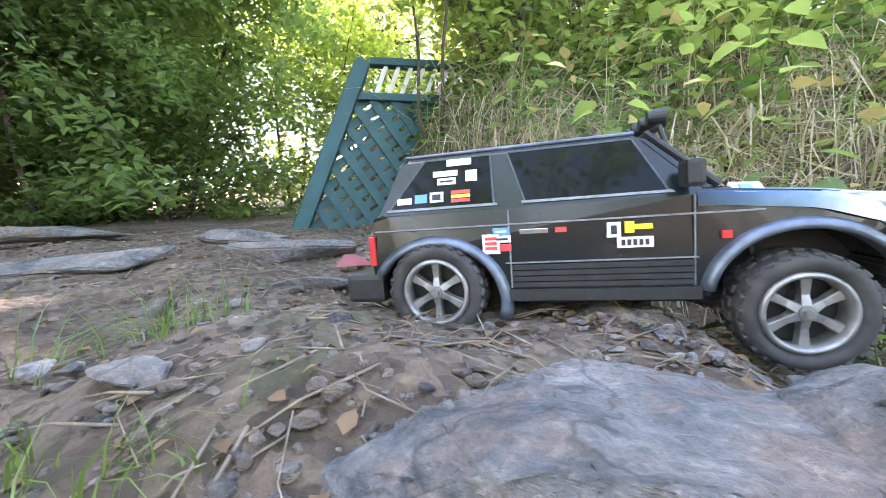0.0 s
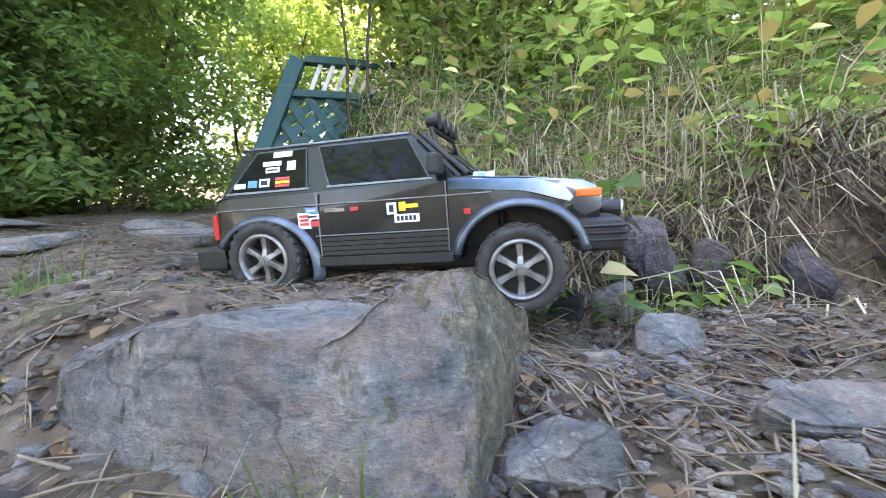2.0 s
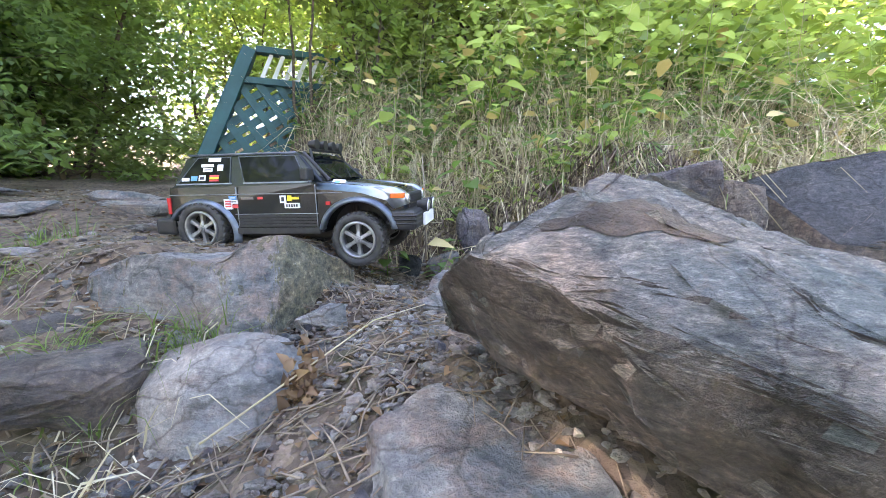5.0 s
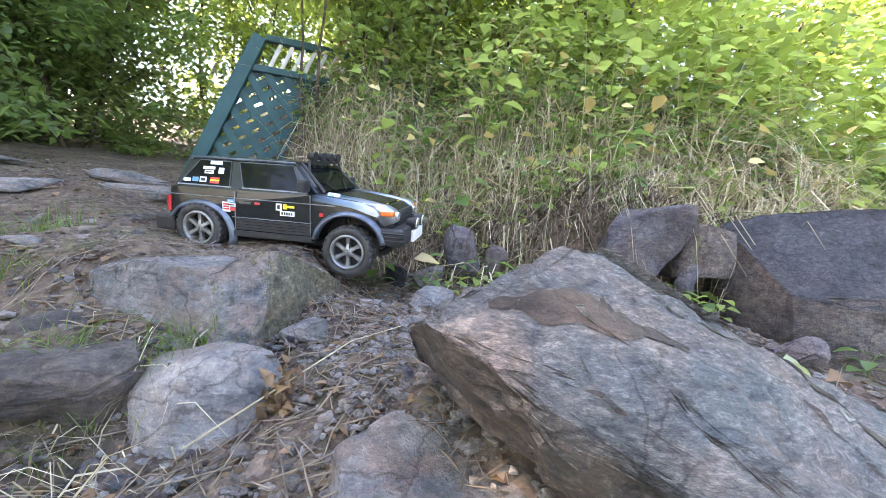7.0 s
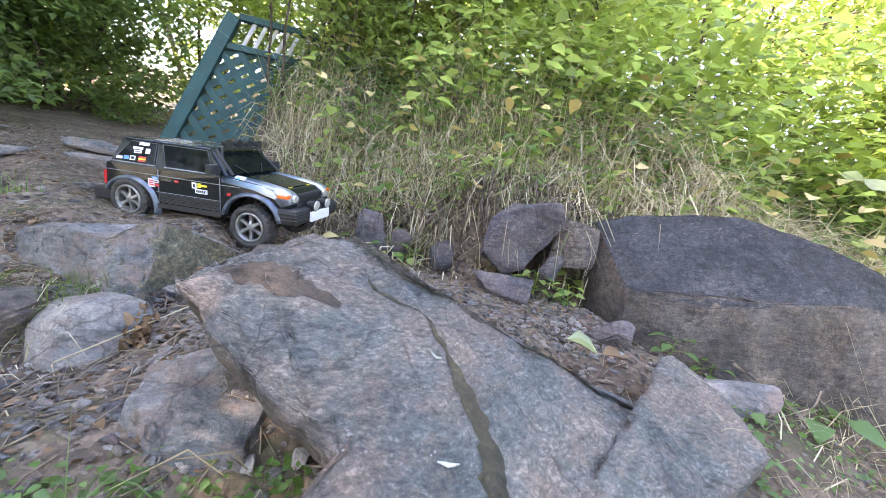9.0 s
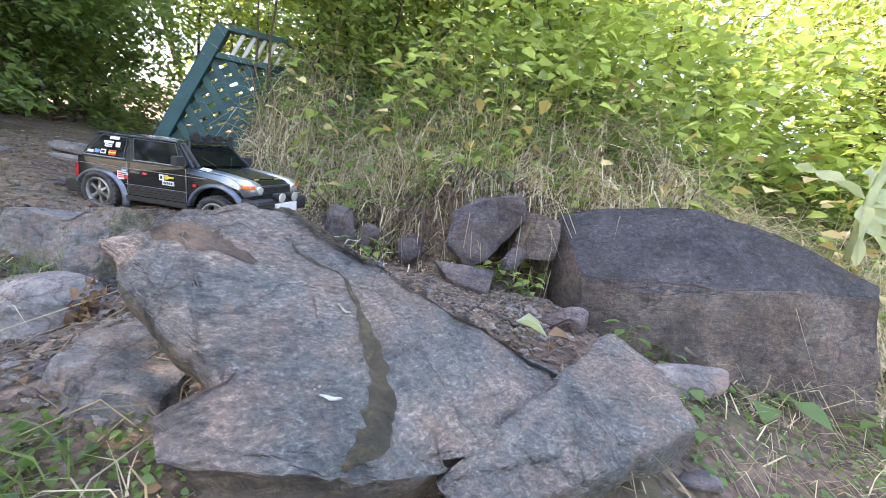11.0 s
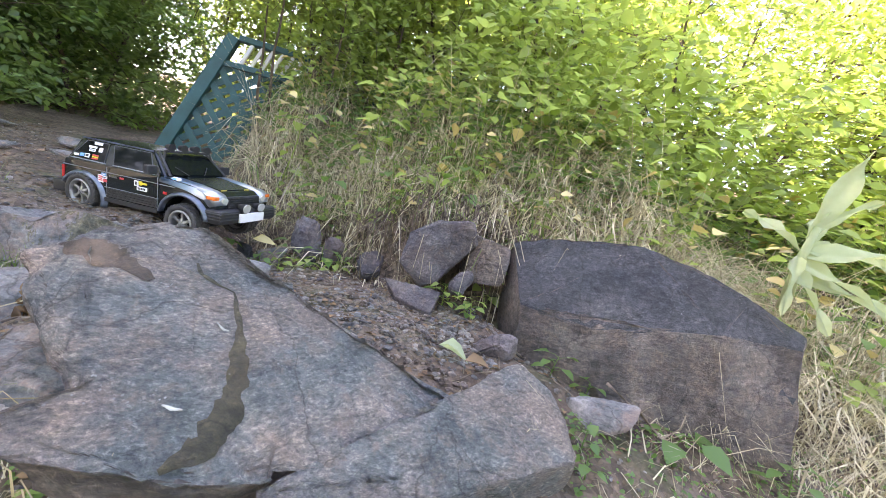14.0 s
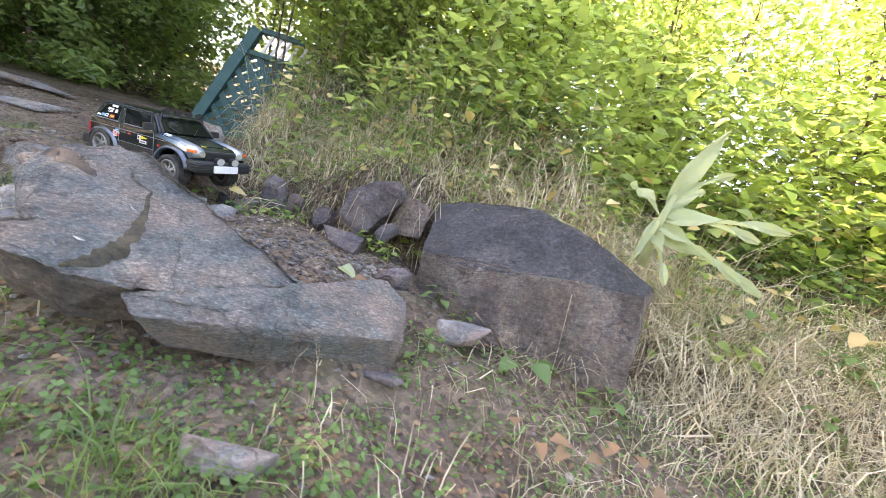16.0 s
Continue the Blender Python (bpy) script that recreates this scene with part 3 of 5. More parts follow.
def wheel(parent, x, y, side):
    hub = new("wheel")
    hub.parent = parent
    hub.matrix_basis = pose(x, y, -PITCH_DROP * x / 0.121, 0, 0, 0) @ Matrix.Diagonal((0.95, side * 1.0, 0.95 / LOW, 1))
    tyre = part("tyre", spun_bm([(0.0275, -0.015), (0.033, -0.0185), (0.0375, -0.0175), (0.0395, -0.0150), (0.0400, 0.0), (0.0395, 0.0150), (0.0375, 0.0175), (0.033, 0.0185), (0.0275, 0.015)], 56),
                RUBBER, hub, "black knobbly rubber tyre dulled by dust", True)
    lugs = []
    for i in range(26):
        for row in (-1, 0, 1):
            a = 2 * math.pi * (i + 0.5 * (row != 0) + 0.12 * row) / 26
            b = box_bm((-0.0034, -0.0044, -0.0012), (0.0034, 0.0044, 0.0022), 0.0008, 1)
            bmesh.ops.transform(b, matrix=Matrix.Rotation(-a, 4, "Y") @ Matrix.Translation((0, row * 0.0125, 0.0395 - 0.0009 * abs(row))) @ Matrix.Rotation(0.35 * row, 4, "Z"), verts=b.verts)
            lugs.append(b)
    part("tread", join_bm(lugs), RUBBER, tyre)
    rim = part("rim", spun_bm([(0.0282, -0.0165), (0.0282, 0.015), (0.0262, 0.015), (0.0232, -0.0120), (0.0245, -0.0175), (0.0262, -0.0180)], 48), RIM, hub, "scuffed grey six-spoke rim", True)
    for i in range(6):
        b = bmesh.new()
        prof = [(-0.0032, 0.004), (0.0032, 0.004), (0.0022, 0.012), (0.0036, 0.0255), (-0.0036, 0.0255), (-0.0022, 0.012)]
        front = [b.verts.new((u, -0.0125 - 0.002 * (v < 0.006), v)) for u, v in prof]
        back = [b.verts.new((u * 1.3, -0.006, v)) for u, v in prof]
        b.faces.new(front)
        b.faces.new(back[::-1])
        for k in range(6):
            b.faces.new((front[k], back[k], back[(k + 1) % 6], front[(k + 1) % 6]))
        bmesh.ops.recalc_face_normals(b, faces=b.faces)
        bmesh.ops.bevel(b, geom=[e for e in b.edges], offset=0.0006, segments=1, affect="EDGES")
        bmesh.ops.transform(b, matrix=Matrix.Rotation(i * math.pi / 3, 4, "Y"), verts=b.verts)
        part("spoke", b, RIM, rim)
    part("hub_cap", join_bm([rod_bm((0, -0.006, 0), (0, -0.0155, 0), 0.0062, 0.0050, 18), rod_bm((0, -0.015, 0), (0, -0.018, 0), 0.0032, 0.0028, 6)]), RIM, rim)
    part("brake_disc", rod_bm((0, 0.0, 0), (0, 0.003, 0), 0.0262, None, 28), PLASTIC, hub)
    return hub


def slab_panel(corners, thick):
    """A thin solid panel from four corners in order, raised along its normal."""
    bm = bmesh.new()
    c = [Vector(p) for p in corners]
    n = (c[1] - c[0]).cross(c[3] - c[0]).normalized()
    lo = [bm.verts.new(p - n * 0.002) for p in c]
    hi = [bm.verts.new(p + n * thick) for p in c]
    bm.faces.new(hi)
    bm.faces.new(lo[::-1])
    for i in range(4):
        bm.faces.new((lo[i], lo[(i + 1) % 4], hi[(i + 1) % 4], hi[i]))
    return bm


def model_car(m):
    car = new("model_car")
    car.matrix_world = m
    tagged(car, "black-green toy off-road car with stickers and steel-blue wheel flares", "model car")
    HW, WB = 0.083, 0.121

    # lower body: side outline with both wheel arches, carried across the car
    def arch(cx, r=0.0515):
        return [(cx + r * math.cos(a), 0.000 + r * math.sin(a)) for a in np.linspace(math.radians(2), math.radians(178), 15)]
    out = [(-0.1755, 0.006), (-0.1775, 0.035), (-0.1745, 0.078), (-0.160, 0.0825), (0.060, 0.0840), (0.080, 0.0830), (0.130, 0.0775), (0.172, 0.0700), (0.1835, 0.0620), (0.1870, 0.040), (0.1845, 0.010)]
    out += arch(WB) + [(0.062, 0.004), (-0.062, 0.004)] + arch(-WB)
    bm = bmesh.new()
    rows = []
    for y in (-1.0, -0.985, 0.985, 1.0):
        ring = []
        for x, z in out:
            inset = 0.0035 if abs(y) == 1.0 and z > 0.07 else 0.0
            w = HW * (1 - 0.035 * smoothstep(0.055, 0.085, z)) * (1 - 0.10 * smoothstep(0.13, 0.19, x)) * (1 - 0.05 * smoothstep(0.15, 0.18, -x))
            ring.append(bm.verts.new((x, float(y * w), z - inset)))
        rows.append(ring)
    n = len(out)
    for a, b in zip(rows, rows[1:]):
        for k in range(n):
            bm.faces.new((a[k], b[k], b[(k + 1) % n], a[(k + 1) % n]))
    bm.faces.new(rows[0])
    bm.faces.new(rows[-1][::-1])
    bmesh.ops.recalc_face_normals(bm, faces=bm.faces)
    bmesh.ops.triangulate(bm, faces=[f for f in bm.faces if len(f.verts) > 4])
    body = part("body", bm, PAINT, car, "black-green glossy body shell")

    # greenhouse
    def gpt(u, v, s):
        """A point of the cabin side: u along, v up (0 belt, 1 roof), s the side."""
        x = (-0.170 + 0.248 * u) * (1 - v) + (-0.150 + 0.183 * u) * v
        return Vector((x, s * (0.0795 - 0.0155 * v), 0.0800 + 0.0530 * v))
    bm = bmesh.new()
    base = [gpt(0, 0, -1), gpt(1, 0, -1), gpt(1, 0, 1), gpt(0, 0, 1)]
    top = [gpt(0, 1, -1), gpt(1, 1, -1), gpt(1, 1, 1), gpt(0, 1, 1)]
    vb, vt = [bm.verts.new(p) for p in base], [bm.verts.new(p) for p in top]
    bm.faces.new(vt)
    bm.faces.new(vb[::-1])
    for i in range(4):
        bm.faces.new((vb[i], vb[(i + 1) % 4], vt[(i + 1) % 4], vt[i]))
    bmesh.ops.recalc_face_normals(bm, faces=bm.faces)
    bmesh.ops.bevel(bm, geom=[e for e in bm.edges if all(v in vt for v in e.verts) or (e.verts[0] in vt) != (e.verts[1] in vt)], offset=0.006, segments=3, affect="EDGES")
    part("cabin", bm, PAINT, car, smooth=False)
    roof = bmesh.new()
    bmesh.ops.create_grid(roof, x_segments=10, y_segments=8, size=1)
    for v in roof.verts:
        u, w = v.co.x, v.co.y
        v.co = Vector((-0.0585 + 0.0835 * u, 0.0575 * w, 0.1332 + 0.0035 * (1 - u * u) * (1 - w * w) + 0.0006 * (abs(w) > 0.5)))
    part("roof", roof, PAINT, car, smooth=True)
    for s in (-1, 1):
        part("roof_rail", rod_bm(gpt(0.03, 1.0, s) + Vector((0, 0, -0.001)), gpt(0.97, 1.0, s) + Vector((0, 0, -0.001)), 0.0018), STEEL_BLUE, car)
        # side windows with pale trim under them
        for nm, u0, u1, t0, t1 in (("rear_side_window", 0.045, 0.395, 0.125, 0.405), ("door_window", 0.49, 0.885, 0.475, 0.935)):
            c = [gpt(u0, 0.10, s), gpt(u1, 0.10, s), gpt(t1, 0.88, s), gpt(t0, 0.88, s)]
            if s > 0:
                c = c[::-1]
            win = part(nm, slab_panel(c, 0.0008), TINT, car, "dark tinted window")
            lo = [gpt(u0 - 0.01, 0.055, s), gpt(u1 + 0.01, 0.055, s), gpt(u1 + 0.01, 0.095, s), gpt(u0 - 0.01, 0.095, s)]
            part("window_trim", slab_panel(lo if s < 0 else lo[::-1], 0.0012), LINE, win)
            for fu0, fu1, fv0, fv1 in ((u0, t0, 0.10, 0.88), (u1, t1, 0.10, 0.88)):
                lo = [gpt(fu0 - 0.003, fv0, s), gpt(fu0 + 0.003, fv0, s), gpt(fu1 + 0.003, fv1, s), gpt(fu1 - 0.003, fv1, s)]
                part("window_frame", slab_panel(lo if s < 0 else lo[::-1], 0.0013), SEAL, win)
            lo = [gpt(t0, 0.88, s), gpt(t1, 0.88, s), gpt(t1, 0.91, s), gpt(t0, 0.91, s)]
            part("window_frame", slab_panel(lo if s < 0 else lo[::-1], 0.0013), SEAL, win)
    ws = [Vector((0.0765, -0.066, 0.088)), Vector((0.0765, 0.066, 0.088)), Vector((0.0385, 0.0545, 0.1292)), Vector((0.0385, -0.0545, 0.1292))]
    part("windscreen", slab_panel(ws, 0.0014), TINT, car, "dark tinted windscreen")
    for s in (-1, 1):
        part("wiper", rod_bm((0.080, 0.02 * s - 0.01, 0.0885), (0.066, 0.04 * s - 0.01, 0.105), 0.0008, None, 6), PLASTIC, car)
        part("windscreen_pillar", rod_bm((0.0785, 0.0715 * s, 0.086), (0.036, 0.0585 * s, 0.1325), 0.0030, 0.0026, 8), PLASTIC, car)

    # wheel flares
    for cx in (WB, -WB):
        for s in (-1, 1):
            bm = bmesh.new()
            rings = []
            span = (math.radians(8), math.radians(172)) if cx > 0 else (math.radians(-16), math.radians(152))
            for a in np.linspace(*span, 22):
                ca, sa = math.cos(a), math.sin(a)
                prof = [(0.0490, 0.078), (0.0490, 0.0872), (0.0500, 0.0888), (0.0530, 0.0884), (0.0558, 0.0862), (0.0580, 0.0800)]
                stretch = 1.0 + (0.04 if sa > 0.3 else 0.0)
                rings.append([bm.verts.new((cx + r * ca * 1.03, s * y, r * sa * stretch)) for r, y in prof])
            for p, q in zip(rings, rings[1:]):
                for k in range(5):
                    bm.faces.new((p[k], p[k + 1], q[k + 1], q[k]))
            bm.faces.new(rings[0])
            bm.faces.new(rings[-1][::-1])
            bmesh.ops.recalc_face_normals(bm, faces=bm.faces)
            part("wheel_flare", bm, STEEL_BLUE, car, "steel-blue worn wheel flare", True)
            wheel(car, cx, s * 0.0735, -s if s > 0 else 1)
    # inner wheel wells and underside
    part("chassis", join_bm([box_bm((-0.150, -0.040, -0.016), (0.150, 0.040, 0.012), 0.004), box_bm((-0.05, -0.030, -0.026), (0.045, 0.030, -0.012), 0.005),
                             rod_bm((WB, -0.075, 0), (WB, 0.075, 0), 0.0055), rod_bm((-WB, -0.075, 0), (-WB, 0.075, 0), 0.0055),
                             box_bm((WB - 0.012, -0.016, -0.012), (WB + 0.012, 0.010, 0.012), 0.004), box_bm((-WB - 0.012, -0.016, -0.012), (-WB + 0.012, 0.010, 0.012), 0.004)]), PLASTIC, car)
    for cx in (WB, -WB):
        for s in (-1, 1):
            part("shock_absorber", rod_bm((cx - 0.012, 0.050 * s, 0.0), (cx - 0.016, 0.046 * s, 0.045), 0.004, None, 10), PLASTIC, car)
    part("wheel_well", box_bm((WB - 0.05, -0.045, 0.010), (WB + 0.05, 0.045, 0.052)), PLASTIC, car)
    part("wheel_well", box_bm((-WB - 0.05, -0.045, 0.010), (-WB + 0.05, 0.045, 0.052)), PLASTIC, car)

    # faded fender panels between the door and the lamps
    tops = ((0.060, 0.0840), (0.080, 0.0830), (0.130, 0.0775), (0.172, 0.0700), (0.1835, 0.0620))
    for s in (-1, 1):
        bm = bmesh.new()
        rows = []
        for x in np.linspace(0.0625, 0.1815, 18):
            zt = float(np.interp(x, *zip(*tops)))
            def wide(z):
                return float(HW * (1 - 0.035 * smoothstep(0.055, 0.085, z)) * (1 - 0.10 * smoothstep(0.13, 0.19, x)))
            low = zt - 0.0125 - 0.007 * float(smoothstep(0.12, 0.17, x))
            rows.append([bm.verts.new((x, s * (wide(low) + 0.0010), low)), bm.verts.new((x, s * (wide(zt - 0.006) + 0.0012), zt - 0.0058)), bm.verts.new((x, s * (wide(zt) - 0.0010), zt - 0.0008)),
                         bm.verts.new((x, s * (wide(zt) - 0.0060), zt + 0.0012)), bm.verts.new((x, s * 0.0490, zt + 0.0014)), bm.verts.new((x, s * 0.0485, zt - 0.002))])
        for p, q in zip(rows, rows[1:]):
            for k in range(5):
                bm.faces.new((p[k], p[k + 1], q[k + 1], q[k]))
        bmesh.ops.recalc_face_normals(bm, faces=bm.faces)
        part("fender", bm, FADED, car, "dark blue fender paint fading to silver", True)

    # lines, cladding, handles, doors
    for s in (-1, 1):
        y = s * HW
        def strip(name, x0, x1, z0, z1, mat, proud=0.0008, parent=car):
            return part(name, box_bm((x0, min(y, y + s * proud) - 0.001 * (s > 0), z0), (x1, max(y, y + s * proud) + 0.001 * (s < 0), z1), 0.0002, 1), mat, parent)
        strip("belt_line", -0.171, 0.100, 0.0655, 0.0668, LINE, 0.0007)
        strip("door_line", -0.0625, -0.0613, 0.011, 0.078, LINE, 0.0006)
        strip("door_line", 0.0600, 0.0610, 0.011, 0.080, LINE, 0.0006)
        strip("waist_line", -0.0660, 0.0625, 0.0325, 0.0336, LINE, 0.0014)
        for k in range(4):
            strip("cladding_rib", -0.0610, 0.0600, 0.0120 + 0.0050 * k, 0.0160 + 0.0050 * k, PLASTIC, 0.0016)
        strip("sill", -0.0640, 0.0640, 0.0005, 0.0100, PLASTIC, 0.0030)
        strip("door_handle", -0.054, -0.034, 0.0575, 0.0615, CHROME, 0.0022)
        strip("side_marker", 0.0755, 0.0815, 0.0465, 0.0525, RED, 0.0020)
        part("mirror", box_bm((0.050, min(s * 0.083, s * 0.105), 0.0865), (0.061, max(s * 0.083, s * 0.105), 0.1060), 0.003), PLASTIC, car, "black door mirror")

    # front: silver corners, lamps, grille
    for s in (-1, 1):
        corner = bmesh.new()
        pts = [(0.128, 0.0755), (0.172, 0.0705), (0.1845, 0.0630), (0.1880, 0.043), (0.172, 0.0365), (0.150, 0.061)]
        ring = []
        for yy in (0.0500, 0.0795):
            ring.append([corner.verts.new((x + 0.0012, s * (yy - 0.003 * (x > 0.18)), z + 0.0014)) for x, z in pts])
        corner.faces.new(ring[0])
        corner.faces.new(ring[1][::-1])
        for k in range(6):
            corner.faces.new((ring[0][k], ring[1][k], ring[1][(k + 1) % 6], ring[0][(k + 1) % 6]))
        bmesh.ops.recalc_face_normals(corner, faces=corner.faces)
        bmesh.ops.bevel(corner, geom=list(corner.edges), offset=0.0015, segments=2, affect="EDGES")
        part("front_corner", corner, SILVER, car, "faded silver front corner", True)
        part("indicator", box_bm((0.168, min(s * 0.068, s * 0.0812), 0.0555), (0.1880, max(s * 0.068, s * 0.0812), 0.0635), 0.0018), ORANGE, car, "orange indicator lens")
        part("headlight", join_bm([rod_bm((0.182, s * 0.056, 0.054), (0.1905, s * 0.056, 0.0535), 0.0085, 0.0078, 20)]), LAMP_GLASS, car)
        lamp = part("spot_lamp", rod_bm((0.196, s * 0.022, 0.040), (0.212, s * 0.022, 0.039), 0.0075, 0.0115, 20), PLASTIC, car)
        part("lens", rod_bm((0.2118, s * 0.022, 0.039), (0.2135, s * 0.022, 0.0388), 0.0105, None, 20), LAMP_GLASS, lamp)
    grille = part("grille", box_bm((0.180, -0.046, 0.034), (0.1885, 0.046, 0.062), 0.002), PLASTIC, car)
    for k in range(5):
        part("grille_bar", box_bm((0.188, -0.044, 0.0370 + 0.005 * k), (0.1900, 0.044, 0.0392 + 0.005 * k), 0.0004, 1), PLASTIC, grille)
    bumper = part("front_bumper", box_bm((0.166, -0.084, 0.004), (0.2050, 0.084, 0.036), 0.008, 3), PLASTIC, car, "scuffed black front bumper")
    for k in range(3):
        part("bumper_rib", box_bm((0.164, -0.0855, 0.0135 + 0.0065 * k), (0.2062, 0.0855, 0.0165 + 0.0065 * k), 0.0012, 1), PLASTIC, bumper)
    plate = part("plate_holder", box_bm((0.2055, -0.036, 0.006), (0.2105, 0.036, 0.027), 0.002), WHITE, car, "plain white plate on the front bumper")
    rear = part("rear_bumper", box_bm((-0.2030, -0.082, -0.002), (-0.1680, 0.082, 0.026), 0.005), PLASTIC, car, "black rear bumper")
    for s in (-1, 1):
        part("tail_light", box_bm((-0.1790, min(s * 0.066, s * 0.0805), 0.034), (-0.1735, max(s * 0.066, s * 0.0805), 0.062), 0.001), RED, car)

    # light bar over the windscreen
    bar = part("light_bar", rod_bm((0.046, -0.056, 0.1360), (0.046, 0.056, 0.1360), 0.0024), PLASTIC, car, "black roof light bar with four lamps")
    for s in (-1, 1):
        part("bar_foot", rod_bm((0.050, s * 0.061, 0.118), (0.046, s * 0.056, 0.1360), 0.0020), PLASTIC, bar)
    for k in range(4):
        yy = -0.045 + 0.030 * k
        part("roof_lamp", join_bm([rod_bm((0.040, yy, 0.1455), (0.052, yy, 0.1450), 0.0058, 0.0086, 18), rod_bm((0.046, yy, 0.1360), (0.046, yy, 0.140), 0.002)]), PLASTIC, bar)

    # stickers on the right side, hood and glass: colours and bars only
    def sticker(x, z, w, h, mat, y=-HW, lift=0.0004, on_glass=False, name="sticker"):
        z = z if not on_glass else 0.080 + (z - 0.080) * 0.93
        if on_glass:
            u = (x + 0.170) / 0.248
            c = []
            for dx, dz in ((-w / 2, -h / 2), (w / 2, -h / 2), (w / 2, h / 2), (-w / 2, h / 2)):
                zz = z + dz
                v = (zz - 0.080) / 0.053
                p = gpt(0.5, v, -1)
                c.append(Vector((x + dx, p.y - 0.0008 - lift, zz)))
            return part(name, slab_panel(c, 0.0004), mat, car)
        return part(name, box_bm((x - w / 2, y - 0.0005 - lift, z - h / 2), (x + w / 2, y + 0.001, z + h / 2)), mat, car)
    sticker(-0.0760, 0.0500, 0.013, 0.017, WHITE)
    for k in range(3):
        sticker(-0.0760, 0.0548 - 0.0042 * k, 0.009, 0.0026, CRIMSON, lift=0.0008)
    sticker(-0.0680, 0.0605, 0.012, 0.006, BLUE)
    sticker(-0.0675, 0.0540, 0.013, 0.006, WHITE)
    sticker(-0.0675, 0.0465, 0.013, 0.0060, CRIMSON)
    sticker(-0.0675, 0.0540, 0.009, 0.0018, INK, lift=0.0008)
    sticker(-0.0680, 0.0605, 0.008, 0.0016, WHITE, lift=0.0008)
    sticker(0.0105, 0.0570, 0.009, 0.012, WHITE)
    sticker(0.0105, 0.0570, 0.004, 0.007, INK, lift=0.0008)
    sticker(0.0265, 0.0585, 0.017, 0.0040, YELLOW)
    sticker(0.0205, 0.0585, 0.006, 0.0090, YELLOW, lift=0.0006)
    sticker(0.0240, 0.0465, 0.023, 0.0085, WHITE)
    for k in range(5):
        sticker(0.0163 + 0.0038 * k, 0.0465, 0.0024, 0.0046, INK, lift=0.0008)
    sticker(-0.025, 0.0595, 0.008, 0.004, CRIMSON)
    sticker(-0.1000, 0.1270, 0.020, 0.0060, WHITE, on_glass=True)
    sticker(-0.1110, 0.1170, 0.020, 0.0050, WHITE, on_glass=True)
    sticker(-0.1100, 0.1095, 0.015, 0.0060, WHITE, on_glass=True)
    sticker(-0.0900, 0.1130, 0.009, 0.0100, WHITE, on_glass=True)
    sticker(-0.1450, 0.0930, 0.012, 0.0055, WHITE, on_glass=True)
    sticker(-0.1310, 0.0945, 0.010, 0.0075, BLUE, on_glass=True)
    sticker(-0.1180, 0.0950, 0.011, 0.0090, WHITE, on_glass=True)
    sticker(-0.1180, 0.0950, 0.007, 0.0050, INK, on_glass=True, lift=0.0007)
    sticker(-0.0985, 0.0945, 0.015, 0.0030, YELLOW, on_glass=True)
    sticker(-0.0985, 0.0985, 0.015, 0.0030, CRIMSON, on_glass=True)
    sticker(-0.0985, 0.0905, 0.015, 0.0030, CRIMSON, on_glass=True)
    sticker(-0.1100, 0.1095, 0.011, 0.0014, INK, on_glass=True, lift=0.0007)
    # hood stickers
    part("sticker", slab_panel([(0.084, -0.0795, 0.0795), (0.102, -0.0795, 0.0775), (0.102, -0.0690, 0.0850), (0.084, -0.0690, 0.0865)], 0.0010), WHITE, car)
    part("sticker", slab_panel([(0.088, -0.0780, 0.0812), (0.095, -0.0780, 0.0804), (0.095, -0.0735, 0.0834), (0.088, -0.0735, 0.0842)], 0.0016), BLUE, car)
    part("sticker", slab_panel([(0.158, -0.040, 0.0732), (0.166, -0.040, 0.0718), (0.166, -0.026, 0.0718), (0.158, -0.026, 0.0732)], 0.0006), YELLOW, car)
    part("sticker", slab_panel([(0.158, 0.026, 0.0732), (0.166, 0.026, 0.0718), (0.166, 0.040, 0.0718), (0.158, 0.040, 0.0732)], 0.0006), YELLOW, car)
    part("hood_bulge", slab_panel([(0.088, -0.048, 0.0826), (0.165, -0.042, 0.0712), (0.165, 0.042, 0.0712), (0.088, 0.048, 0.0826)], 0.0016), PAINT, car)
    return car


ROLL = 7.0                       # leans to its right, over the edge of the ledge
REAR_HUB, FRONT_HUB = Vector((0.052, 0.310, 0.2265)), Vector((0.256, 0.222, 0.2105))
fwd = (FRONT_HUB - REAR_HUB).normalized()
left = Vector((0, 0, 1)).cross(fwd).normalized()
fwd = Matrix.Rotation(-radians(PITCH), 3, left) @ fwd
left = Matrix.Rotation(radians(ROLL), 3, fwd) @ left
up = fwd.cross(left)
centre = (FRONT_HUB + REAR_HUB) / 2 + left * 0.088
model_car(Matrix(((fwd.x, left.x, up.x, centre.x), (fwd.y, left.y, up.y, centre.y), (fwd.z, left.z, up.z, centre.z), (0, 0, 0, 1))) @ Matrix.Diagonal((0.95, 0.95, 0.95 * LOW, 1)))

